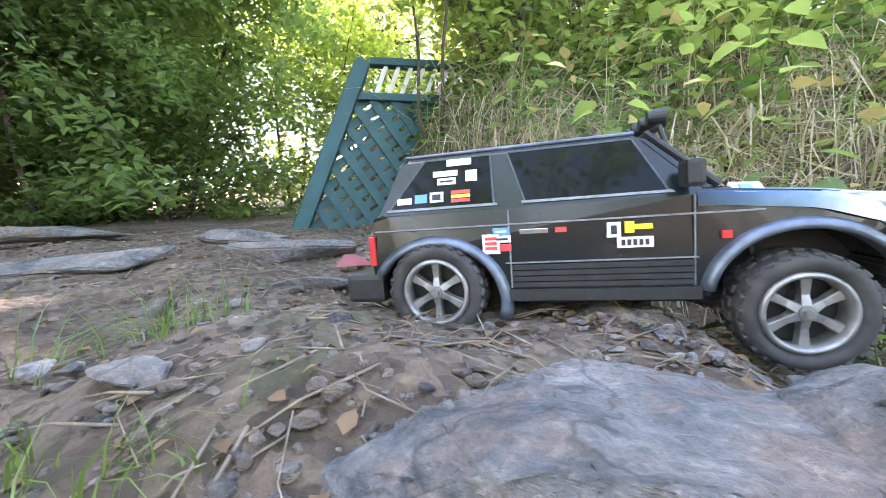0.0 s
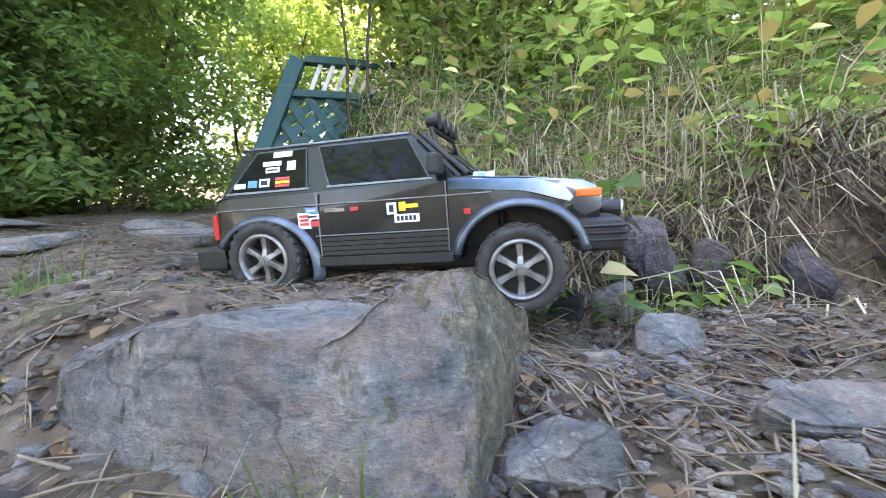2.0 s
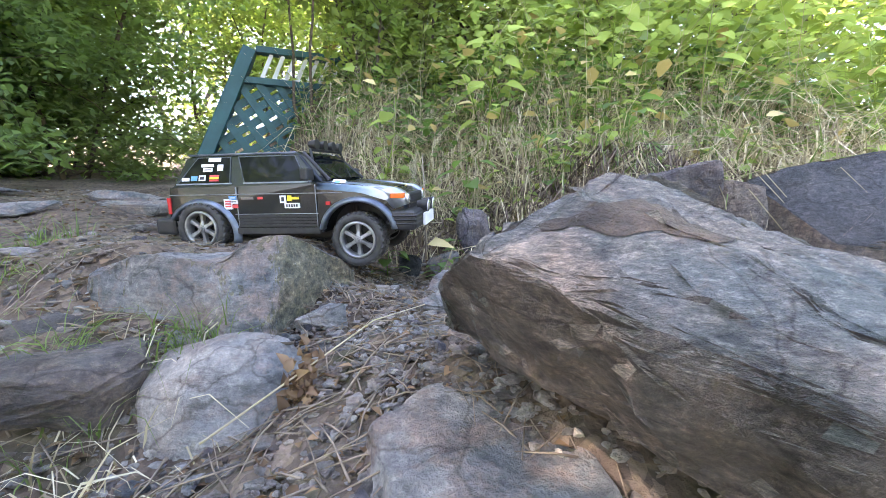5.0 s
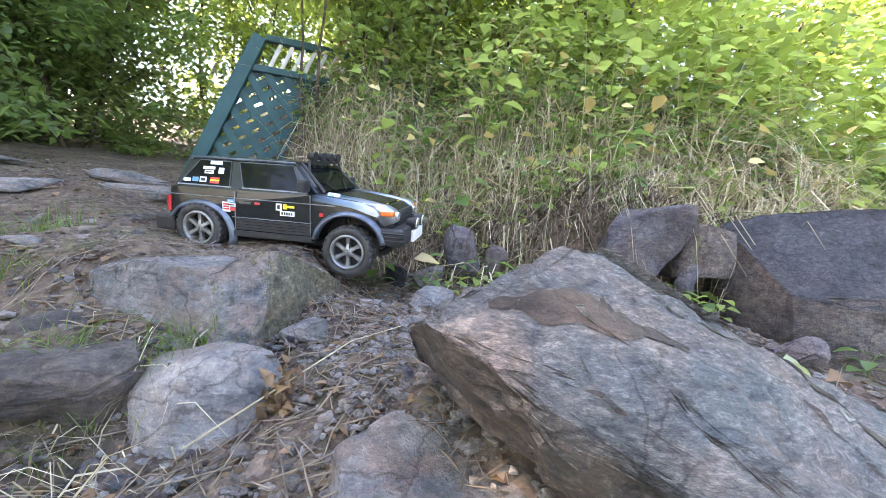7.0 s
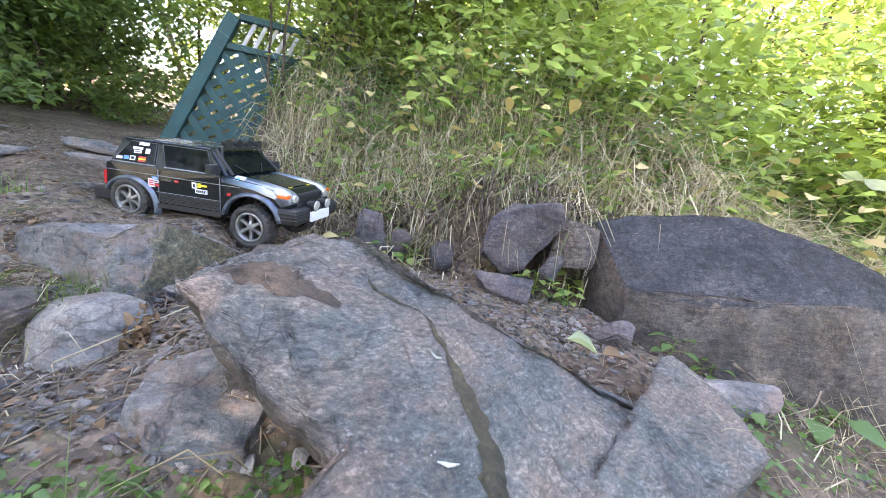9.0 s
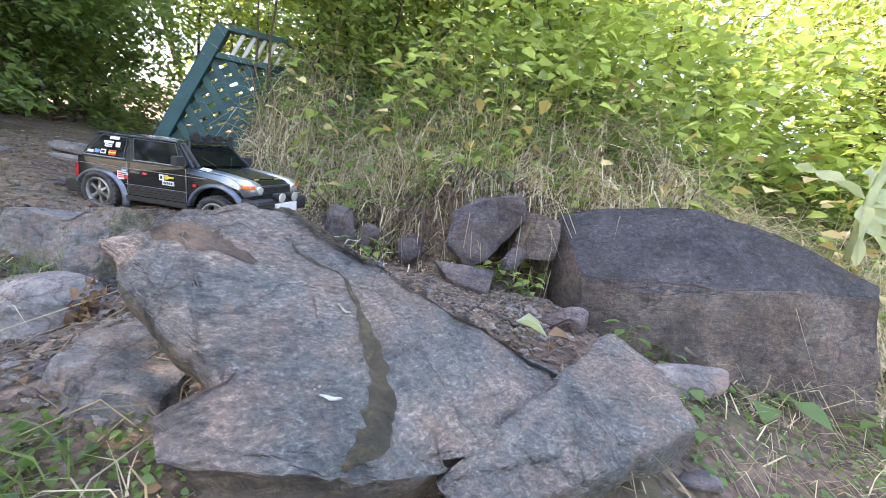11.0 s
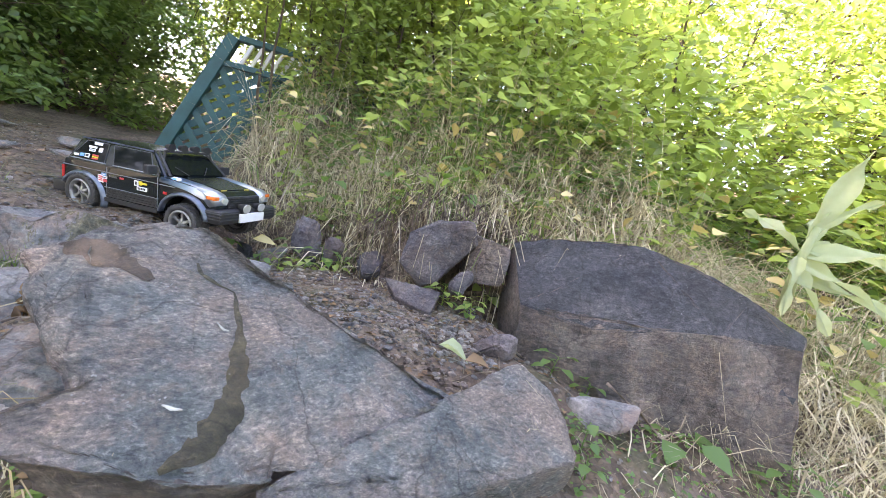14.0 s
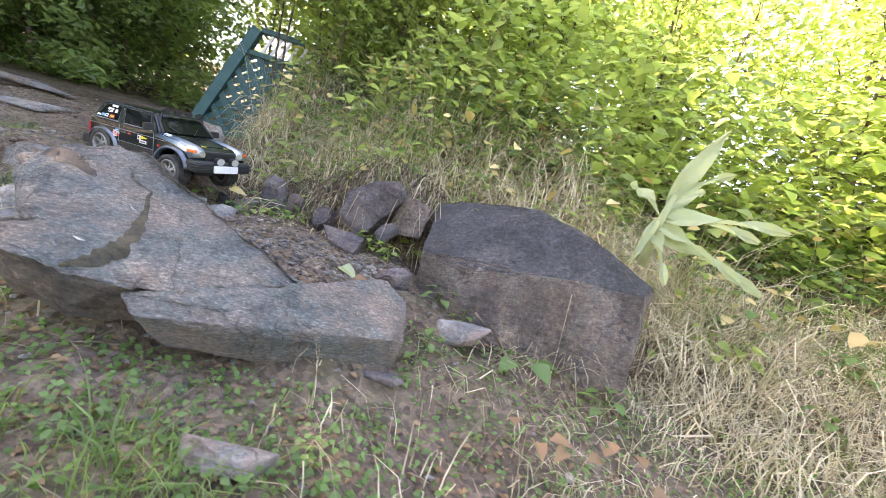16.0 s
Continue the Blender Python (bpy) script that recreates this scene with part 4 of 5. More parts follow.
# ---------------------------------------------------------------- teal fence behind the trail
def fence():
    root = new("garden_fence")
    root.matrix_world = pose(-0.150, 1.30, 0.60)
    tagged(root, "teal lattice fence panel with pale balusters behind foliage", "fence")
    lean = Vector((math.sin(radians(22)), 0, math.cos(radians(22))))

    def at(u, v, out=0.0):
        """u along the level rails, v up the leaning post."""
        return Vector((u, 0.08 * u + out, 0.0)) + lean * v

    def bar(name, a, b, wide, deep, mat, parent):
        bm = bmesh.new()
        bmesh.ops.create_cube(bm, size=1)
        bmesh.ops.bevel(bm, geom=list(bm.edges), offset=0.06, segments=1, affect="EDGES")
        d = b - a
        along = d.normalized()
        across = Vector((0.08, -1, 0)).cross(along).normalized()
        turn = Matrix((across, along.cross(across), along)).transposed().to_4x4()
        m = Matrix.Translation((a + b) / 2) @ turn @ Matrix.Diagonal((wide, deep, d.length, 1))
        bmesh.ops.transform(bm, matrix=m, verts=bm.verts)
        return part(name, bm, mat, parent)
    bar("post", at(0, -0.45), at(0, 0.275), 0.048, 0.048, TEAL, root)
    bar("rail", at(0.02, 0.155), at(0.9, 0.155), 0.024, 0.036, TEAL, root)
    bar("rail", at(0.02, 0.275), at(0.9, 0.275), 0.024, 0.036, TEAL, root)
    for i in range(16):
        u = 0.075 + i * 0.040
        bar("baluster", at(u, 0.167), at(u, 0.263), 0.013, 0.013, PALE_PAINT, root)
    for i in range(22):
        for s in (1, -1):
            u0 = -0.68 + i * 0.068
            lo, hi = (u0, u0 + 0.60) if s > 0 else (u0 + 0.60, u0)
            a, b = at(lo, -0.45, 0.006 * s), at(hi, 0.15, 0.006 * s)
            t0 = max(0.0, min((0.02 - lo) / (hi - lo), (0.8 - lo) / (hi - lo)))
            t1 = min(1.0, max((0.02 - lo) / (hi - lo), (0.8 - lo) / (hi - lo)))
            if t1 - t0 > 0.05:
                bar("slat", a.lerp(b, t0), a.lerp(b, t1), 0.027, 0.007, TEAL, root)
    return root


fence()

# ---------------------------------------------------------------- plants
rng = np.random.default_rng(7)


def unit(v):
    return v / np.maximum(np.linalg.norm(v, axis=-1, keepdims=True), 1e-9)


def leaves_mesh(name, at, along, face, size, mat, wide=0.55, fold=0.18, droop=0.15, coarse=False):
    """Folded pointed leaves: at, the stalk ends; along, the ways they point; face, their upper sides."""
    n = len(at)
    along = unit(along)
    side = unit(np.cross(along, face))
    nor = np.cross(side, along)
    L = size[:, None]
    k = np.full(n, wide)[:, None] * L
    def p(a, s, h):
        return at + along * L * a + side * k * s + nor * L * h
    v = np.stack([p(0, 0, 0), p(0.30, 0.5, fold * 0.45), p(0.62, 0.40, fold * 0.35 - droop * 0.3), p(1, 0, -droop), p(0.62, -0.40, fold * 0.35 - droop * 0.3), p(0.30, -0.5, fold * 0.45), p(0.45, 0, -0.03)], 1).reshape(-1, 3)
    t = np.array([(0, 1, 6), (1, 2, 6), (2, 3, 6), (3, 4, 6), (4, 5, 6), (5, 0, 6)])
    f = (np.arange(n)[:, None, None] * 7 + t[None]).reshape(-1, 3)
    if coarse:
        v = np.stack([p(0, 0, 0), p(0.42, 0.5, fold * 0.4), p(1, 0, -droop), p(0.42, -0.5, fold * 0.4)], 1).reshape(-1, 3)
        f = (np.arange(n)[:, None, None] * 4 + np.array([(0, 1, 2), (0, 2, 3)])[None]).reshape(-1, 3)
    me = bpy.data.meshes.new(name)
    me.vertices.add(len(v))
    me.vertices.foreach_set("co", v.astype(np.float32).ravel())
    me.loops.add(f.size)
    me.loops.foreach_set("vertex_index", f.ravel().astype(np.int32))
    me.polygons.add(len(f))
    me.polygons.foreach_set("loop_start", (np.arange(len(f)) * 3).astype(np.int32))
    me.update(calc_edges=True)
    me.materials.append(mat)
    return me


def blades_mesh(name, at, lean, length, width, bend, mat, levels=4):
    """Grass blades: tapered strips that bend over along lean (a horizontal way)."""
    n = len(at)
    side = unit(np.cross(lean, np.array([0, 0, 1.0]) + 0 * lean))
    side = unit(side + 0.5 * rng.normal(size=side.shape))
    rows = []
    for i in range(levels):
        t = i / (levels - 1)
        a = bend[:, None] * t
        c = at + lean * (length[:, None] * t * np.sin(a)) + np.array([0, 0, 1.0]) * (length[:, None] * t * np.cos(a))
        w = (width * (1 - 0.92 * t))[:, None] * 0.5
        rows += [c - side * w, c + side * w]
    v = np.stack(rows, 1).reshape(-1, 3)
    q = np.array([(2 * i, 2 * i + 1, 2 * i + 3, 2 * i + 2) for i in range(levels - 1)])
    f = (np.arange(n)[:, None, None] * 2 * levels + q[None]).reshape(-1, 4)
    me = bpy.data.meshes.new(name)
    me.vertices.add(len(v))
    me.vertices.foreach_set("co", v.astype(np.float32).ravel())
    me.loops.add(f.size)
    me.loops.foreach_set("vertex_index", f.ravel().astype(np.int32))
    me.polygons.add(len(f))
    me.polygons.foreach_set("loop_start", (np.arange(len(f)) * 4).astype(np.int32))
    me.update(calc_edges=True)
    me.materials.append(mat)
    return me


def tubes_mesh(name, lines, mat, sides=6):
    """Tapered stems: each line is (points, start radius, end radius)."""
    V, F = [], []
    for pts, r0, r1 in lines:
        pts = [Vector(p) for p in pts]
        base = len(V)
        for i, p in enumerate(pts):
            d = (pts[min(i + 1, len(pts) - 1)] - pts[max(i - 1, 0)]).normalized()
            a = d.orthogonal().normalized()
            b = d.cross(a)
            r = r0 + (r1 - r0) * i / (len(pts) - 1)
            for k in range(sides):
                w = 2 * math.pi * k / sides
                V.append(p + (a * math.cos(w) + b * math.sin(w)) * r)
        for i in range(len(pts) - 1):
            for k in range(sides):
                F.append((base + i * sides + k, base + i * sides + (k + 1) % sides, base + (i + 1) * sides + (k + 1) % sides, base + (i + 1) * sides + k))
        F.append(tuple(base + k for k in range(sides))[::-1])
        F.append(tuple(base + (len(pts) - 1) * sides + k for k in range(sides)))
    return mesh_of(name, V, F, mat, True)


def bough(start, way, length, bends=5, wander=0.25, lift=0.0):
    pts, d = [Vector(start)], Vector(way).normalized()
    for _ in range(bends):
        d = (d + Vector(rng.normal(size=3)) * wander + Vector((0, 0, lift))).normalized()
        pts.append(pts[-1] + d * (length / bends))
    return pts


def tree(base, tall, spread, stems, leaf, count, mat, label, lean=(0, 0), low=0.15, trunk_r=0.03, name="tree", droop=0.0):
    """A tree or tall shrub: stems with limbs and twigs; leaves sit along the twigs."""
    root = new(name)
    z = float(height(base[0], base[1]))
    root.matrix_world = pose(base[0], base[1], z - 0.02)
    lines, spots = [], []
    for s in range(stems):
        a = 2 * math.pi * (s + rng.uniform(0, 0.6)) / stems
        tilt = 0.0 if stems == 1 else 0.30
        way = (lean[0] + tilt * math.cos(a), lean[1] + tilt * math.sin(a), 1)
        trunk = bough((0.04 * math.cos(a) * (stems > 1), 0.04 * math.sin(a) * (stems > 1), 0), way, tall, 9, 0.07, 0.06)
        lines.append((trunk, trunk_r, trunk_r * 0.25))
        limbs = 16
        for i in range(limbs):
            t = low + (0.97 - low) * (i + rng.uniform(0, 1)) / limbs
            k = t * 9
            p = trunk[int(k)].lerp(trunk[min(int(k) + 1, 9)], k - int(k))
            b = rng.uniform(0, 2 * math.pi)
            limb = bough(p, (math.cos(b), math.sin(b), rng.uniform(0.0, 0.6)), spread * (1.1 - 0.55 * t) * rng.uniform(0.6, 1.1), 5, 0.22, -droop)
            lines.append((limb, trunk_r * 0.35 * (1.1 - 0.7 * t), trunk_r * 0.06))
            for j in range(6):
                q = limb[1 + j % 5]
                c = rng.uniform(0, 2 * math.pi)
                twig = bough(q, (math.cos(c), math.sin(c), rng.uniform(-0.3, 0.6)), spread * 0.45 * rng.uniform(0.5, 1.1), 3, 0.3, -droop)
                lines.append((twig, trunk_r * 0.09, trunk_r * 0.03))
                spots += [twig[1], twig[2], twig[3]]
    me = tubes_mesh("trunk", lines, BARK, 5)
    ob = new("trunk", me)
    ob.parent = root
    spots = np.array(spots)
    pick = rng.integers(0, len(spots), count)
    at = spots[pick] + rng.normal(size=(count, 3)) * leaf * np.array([1.5, 1.5, 0.9])
    at[:, 2] = np.maximum(at[:, 2], 0.02)
    ang = rng.uniform(0, 2 * math.pi, count)
    along = np.stack([np.cos(ang), np.sin(ang), rng.normal(-0.25, 0.35, count)], 1)
    face = np.stack([rng.normal(0, 0.45, count), rng.normal(0, 0.45, count), np.ones(count)], 1)
    crown = new("crown", leaves_mesh("crown", at, along, face, leaf * rng.uniform(0.6, 1.25, count), mat, coarse=True))
    crown.parent = root
    return tagged(root, label, "tree" if tall > 1.3 else "shrub", "trees and shrubs round the trail")


def on_bank(n, x0, x1, d0, d1, power=1.0):
    x = rng.uniform(x0, x1, n)
    d = d0 + (d1 - d0) * rng.uniform(0, 1, n) ** power
    y = np.interp(x, BANK_X, BANK_Y) + d
    return np.stack([x, y, height(x, y)], 1)


# the shady trees at the head of the trail, in the shade-toned leaf
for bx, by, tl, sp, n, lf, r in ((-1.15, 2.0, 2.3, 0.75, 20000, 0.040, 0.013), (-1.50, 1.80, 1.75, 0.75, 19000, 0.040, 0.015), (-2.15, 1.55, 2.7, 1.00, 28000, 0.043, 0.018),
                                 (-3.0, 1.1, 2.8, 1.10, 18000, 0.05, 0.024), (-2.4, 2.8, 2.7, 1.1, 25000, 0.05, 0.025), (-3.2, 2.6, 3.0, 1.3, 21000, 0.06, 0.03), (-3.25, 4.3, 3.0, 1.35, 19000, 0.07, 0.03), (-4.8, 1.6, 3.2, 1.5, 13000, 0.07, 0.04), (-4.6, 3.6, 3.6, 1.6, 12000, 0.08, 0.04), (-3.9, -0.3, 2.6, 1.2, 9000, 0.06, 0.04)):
    tree((bx + 0.10 * by, by), tl, sp, 2, lf, int(1.15 * n), LEAF_SHADED, "dense many-stemmed tree beside the trail, leaves toned dark for shade", low=0.0, trunk_r=r, droop=0.05)
# taller trees added out of view on the sun's side, whose crowns shade the trail
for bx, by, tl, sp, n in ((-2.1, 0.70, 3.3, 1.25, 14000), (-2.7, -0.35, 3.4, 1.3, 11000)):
    tree((bx, by), tl, sp, 2, 0.060, n, LEAF_SHADED, "tall dark tree added to shade the trail", low=0.2, trunk_r=0.035)
tree((-2.05, 1.12), 3.7, 0.80, 1, 0.060, 17000, LEAF_SHADED, "tall slim tree with a high crown, added to shade the rocks", low=0.62, trunk_r=0.022)
tree((-2.0, 0.98), 3.9, 0.75, 2, 0.065, 16000, LEAF_SHADED, "tall dark tree added to shade the trail", low=0.5, trunk_r=0.03)
tree((-1.38, 0.70), 2.6, 0.55, 2, 0.050, 11000, LEAF_SHADED, "tall dark tree added to shade the trail", low=0.5, trunk_r=0.02)
# growth behind the fence, and trees added across the slope, some behind the eye
tree((-0.30, 3.75), 1.7, 0.60, 3, 0.060, 7500, LEAF_SUNLIT, "green shrub behind the fence", low=0.1, trunk_r=0.010, name="shrub")
tree((-0.95, 4.3), 2.4, 0.75, 2, 0.065, 7000, LEAF_SUNLIT, "sunlit green tree behind the fence", low=0.05, trunk_r=0.02)
tree((-1.55, 3.10), 2.6, 0.80, 2, 0.050, 17000, LEAF_SHADED, "dense many-stemmed tree beside the trail, leaves toned dark for shade", low=0.0, trunk_r=0.02, droop=0.05)
tree((0.17, 1.16), 0.72, 0.20, 3, 0.034, 1300, LEAF_SUNLIT, "green leafy shrub before the lattice fence", low=0.55, trunk_r=0.006, name="shrub")
# those behind the eye are unseen, added to darken what the car reflects
for bx, by in ((-7.5, 2.0), (-7.0, 4.2), (-6.2, 0.2), (-3.5, -5.0), (-1.0, -6.0), (1.5, -6.0), (4.0, -5.0), (6.5, -3.0), (-6.0, -2.5)):
    tree((bx, by), 4.6, 1.7, 2, 0.14, 5000, LEAF_SHADED, "dark green tree added to close in the slope", low=0.02, trunk_r=0.05)
# growth above the bank, in the leaf tone brightened for sun
tree((0.37, 1.12), 0.62, 0.22, 4, 0.034, 3000, LEAF_SUNLIT, "green leafy shrub before the lattice fence", low=0.05, trunk_r=0.006, name="shrub")
tree((0.56, 1.28), 0.85, 0.30, 4, 0.036, 4200, LEAF_SUNLIT, "green leafy shrub before the lattice fence", low=0.05, trunk_r=0.007, name="shrub")
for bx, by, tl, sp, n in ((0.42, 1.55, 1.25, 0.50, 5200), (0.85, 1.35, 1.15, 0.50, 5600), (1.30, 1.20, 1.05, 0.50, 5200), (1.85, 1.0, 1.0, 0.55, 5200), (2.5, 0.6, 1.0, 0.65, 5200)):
    tree((bx, by), tl, sp, 4, 0.044, int(0.9 * n), LEAF_SUNLIT, "bright green shrub with thin stems on the bank", low=0.10, trunk_r=0.010, name="shrub")
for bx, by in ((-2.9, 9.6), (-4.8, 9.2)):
    tree((bx, by), 8.0, 2.2, 2, 0.14, 12000, LEAF_SUNLIT, "tall sunlit tree far behind the fence", low=0.42, trunk_r=0.06)
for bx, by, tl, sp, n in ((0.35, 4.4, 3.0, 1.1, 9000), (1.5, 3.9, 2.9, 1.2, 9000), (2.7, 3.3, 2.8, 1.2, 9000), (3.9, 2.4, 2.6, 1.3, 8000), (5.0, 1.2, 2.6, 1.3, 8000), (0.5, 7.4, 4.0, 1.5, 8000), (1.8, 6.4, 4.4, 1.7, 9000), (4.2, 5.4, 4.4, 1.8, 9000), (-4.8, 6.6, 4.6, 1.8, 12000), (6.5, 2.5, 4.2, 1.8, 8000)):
    tree((bx, by), tl, sp, 2, 0.070, int(0.9 * n), LEAF_SUNLIT, "sunlit green tree behind the bank", low=0.04, trunk_r=0.04)


# grass on the bank, in tufts
def grass(name, tufts, each, radius, length, width, bend, mat, label, down=0.6):
    k = len(tufts)
    idx = np.repeat(np.arange(k), each)
    n = len(idx)
    off = rng.normal(0, radius, (n, 2))
    spots = tufts[idx].copy()
    spots[:, :2] += off
    spots[:, 2] = height(spots[:, 0], spots[:, 1]) - 0.003
    vigour = rng.uniform(0.5, 1.35, k)[idx]
    comb = rng.normal(0, 1.1, (k, 2))[idx]
    lean = np.concatenate([off / radius * 0.6 + comb + rng.normal(0, 0.6, (n, 2)) + np.array([0.25, -1.0]) * down, np.zeros((n, 1))], 1)
    me = blades_mesh(name, spots, unit(lean), length * vigour * rng.uniform(0.4, 1.3, n), width * rng.uniform(0.6, 1.3, n), bend * rng.uniform(0.3, 1.6, n), mat)
    return tagged(new(name, me), label, "grass", kind="stuff")


grass("dry_grass", on_bank(330, 0.22, 1.9, 0.020, 0.40, 1.2), 18, 0.050, 0.115, 0.0036, 3.0, GRASS_DRY, "dry straw-coloured grass hanging over the foot of the bank", 0.7)
grass("bank_grass", on_bank(330, 0.10, 2.4, 0.06, 0.8), 11, 0.034, 0.125, 0.0038, 1.6, GRASS_GREEN, "green grass tufts on the bank", 0.5)
grass("tall_grass", on_bank(130, 0.12, 2.2, 0.10, 0.8), 4, 0.030, 0.40, 0.0019, 0.7, GRASS_DRY, "tall thin seeding grass stalks on the bank", 0.3)


def clear_right(p):
    """Leaves the sunny straw slope beyond the block free of leaves."""
    d = p[:, 1] - np.interp(p[:, 0], BANK_X, BANK_Y)
    return p[d > 0.42 * smoothstep(1.2, 1.5, p[:, 0])]


grass("bank_straw", on_bank(360, 0.22, 1.6, 0.05, 0.60), 16, 0.048, 0.160, 0.0036, 2.6, GRASS_DRY, "long pale tangled straw on the bank", 0.45)
grass("slope_straw", on_bank(380, 1.28, 2.5, -0.12, 0.50), 17, 0.045, 0.12, 0.0034, 2.2, GRASS_DRY, "pale sun-bleached straw on the slope beyond the block", 0.5)


def leaf_carpet(name, spots, rise, size, mat, label, category="undergrowth", wide=0.7):
    n = len(spots)
    rise = rng.uniform(0.04, 1, n) * rise
    at = spots + np.stack([0 * rise, 0 * rise, rise], 1)
    a = rng.uniform(0, 2 * math.pi, n)
    along = np.stack([np.cos(a), np.sin(a) - 0.4, rng.normal(-0.1, 0.3, n)], 1)
    face = np.stack([rng.normal(0, 0.4, n), rng.normal(-0.25, 0.4, n), np.ones(n)], 1)
    return tagged(new(name, leaves_mesh(name, at, along, face, size * rng.uniform(0.5, 1.3, n), mat, wide)), label, category, kind="stuff")


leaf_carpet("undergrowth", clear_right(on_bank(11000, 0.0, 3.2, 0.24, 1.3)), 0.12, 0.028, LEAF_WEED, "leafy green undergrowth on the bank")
leaf_carpet("bright_undergrowth", clear_right(on_bank(8000, 0.55, 3.2, 0.30, 1.4)), 0.26, 0.038, LEAF_SUNLIT, "bright green leafy undergrowth on the upper bank")
leaf_carpet("sunny_leaves", clear_right(on_bank(4800, 0.80, 2.8, 0.36, 1.2)) + np.array([0, 0, 0.14]), 0.42, 0.043, LEAF_SUNLIT, "large bright sunlit leaves over the upper bank")
leaf_carpet("low_herbs", on_bank(550, 0.35, 1.4, 0.02, 0.30), 0.06, 0.024, LEAF_SUNLIT, "small green herbs growing through the straw", "herbs")
leaf_carpet("yellowed_leaves", on_bank(420, 0.2, 2.4, 0.05, 0.9), 0.24, 0.036, LEAF_YELLOW, "yellowed leaves caught in the bank's growth", "leaves")


def weed(base, tall, leaf, count, mat, label, name="weed", wide=0.75, stem_r=0.0012, whorl=0.6):
    """A broad-leaved plant: one stem, leaves on stalks round it."""
    root = new(name)
    root.matrix_world = pose(base[0], base[1], float(height(base[0], base[1])) - 0.004 if len(base) == 2 else base[2], 0, 0, rng.uniform(0, 360))
    stem = bough((0, 0, 0), (rng.normal(0, 0.12), rng.normal(0, 0.12), 1), tall, 5, 0.08, 0.1)
    lines = [(stem, stem_r, stem_r * 0.5)]
    at, along = [], []
    for i in range(count):
        t = 0.15 + 0.85 * (i + 0.5) / count
        k = min(int(t * 5), 4)
        p = stem[k].lerp(stem[k + 1], t * 5 - k)
        a = 2.4 * i + rng.uniform(-0.3, 0.3)
        d = Vector((math.cos(a), math.sin(a), rng.uniform(0.0, 0.5)))
        q = p + d * leaf * whorl
        lines.append(([p, p.lerp(q, 0.5) + Vector((0, 0, leaf * 0.08)), q], stem_r * 0.5, stem_r * 0.35))
        at.append(q)
        along.append((d.x, d.y, rng.uniform(-0.35, 0.1)))
    ob = new("stem", tubes_mesh("stem", lines, mat, 5))
    ob.parent = root
    at, along = np.array(at), np.array(along)
    face = np.tile([0, 0, 1.0], (count, 1)) + rng.normal(0, 0.2, (count, 3))
    sizes = leaf * rng.uniform(0.7, 1.2, count)
    for i in range(count):
        lf = new("leaf", leaves_mesh("leaf", at[i:i + 1], along[i:i + 1], face[i:i + 1], sizes[i:i + 1], mat, wide, 0.2, 0.22))
        lf.parent = root
    return tagged(root, label, "plant", "weeds along the trail")


# ---------------------------------------------------------------- loose stones
def chip_mesh(seed, mat):
    """An angular chip: hull of a few points."""
    r = np.random.default_rng(100 + seed)
    bm = bmesh.new()
    for p in unit(r.normal(size=(18, 3))) * r.uniform(0.85, 1.0, (18, 1)):
        bm.verts.new(p)
    bmesh.ops.convex_hull(bm, input=bm.verts)
    bmesh.ops.delete(bm, geom=[v for v in bm.verts if not v.link_faces], context="VERTS")
    me = bpy.data.meshes.new("stone")
    bm.to_mesh(me)
    bm.free()
    me.materials.append(mat)
    return me


CHIPS = [chip_mesh(i, PEBBLE) for i in range(10)]


def strewn(n, spread=0.5):
    """Places on the trail and in the gully, clear of the bank."""
    out = []
    while len(out) < n:
        x, y = rng.uniform(-1.3, 1.6), rng.uniform(-0.75, 1.3)
        if rng.uniform() < spread:
            x, y = rng.normal(0.30, 0.26), rng.normal(0.06, 0.16)
        if y - np.interp(x, BANK_X, BANK_Y) < -0.03:
            out.append((x, y))
    return out


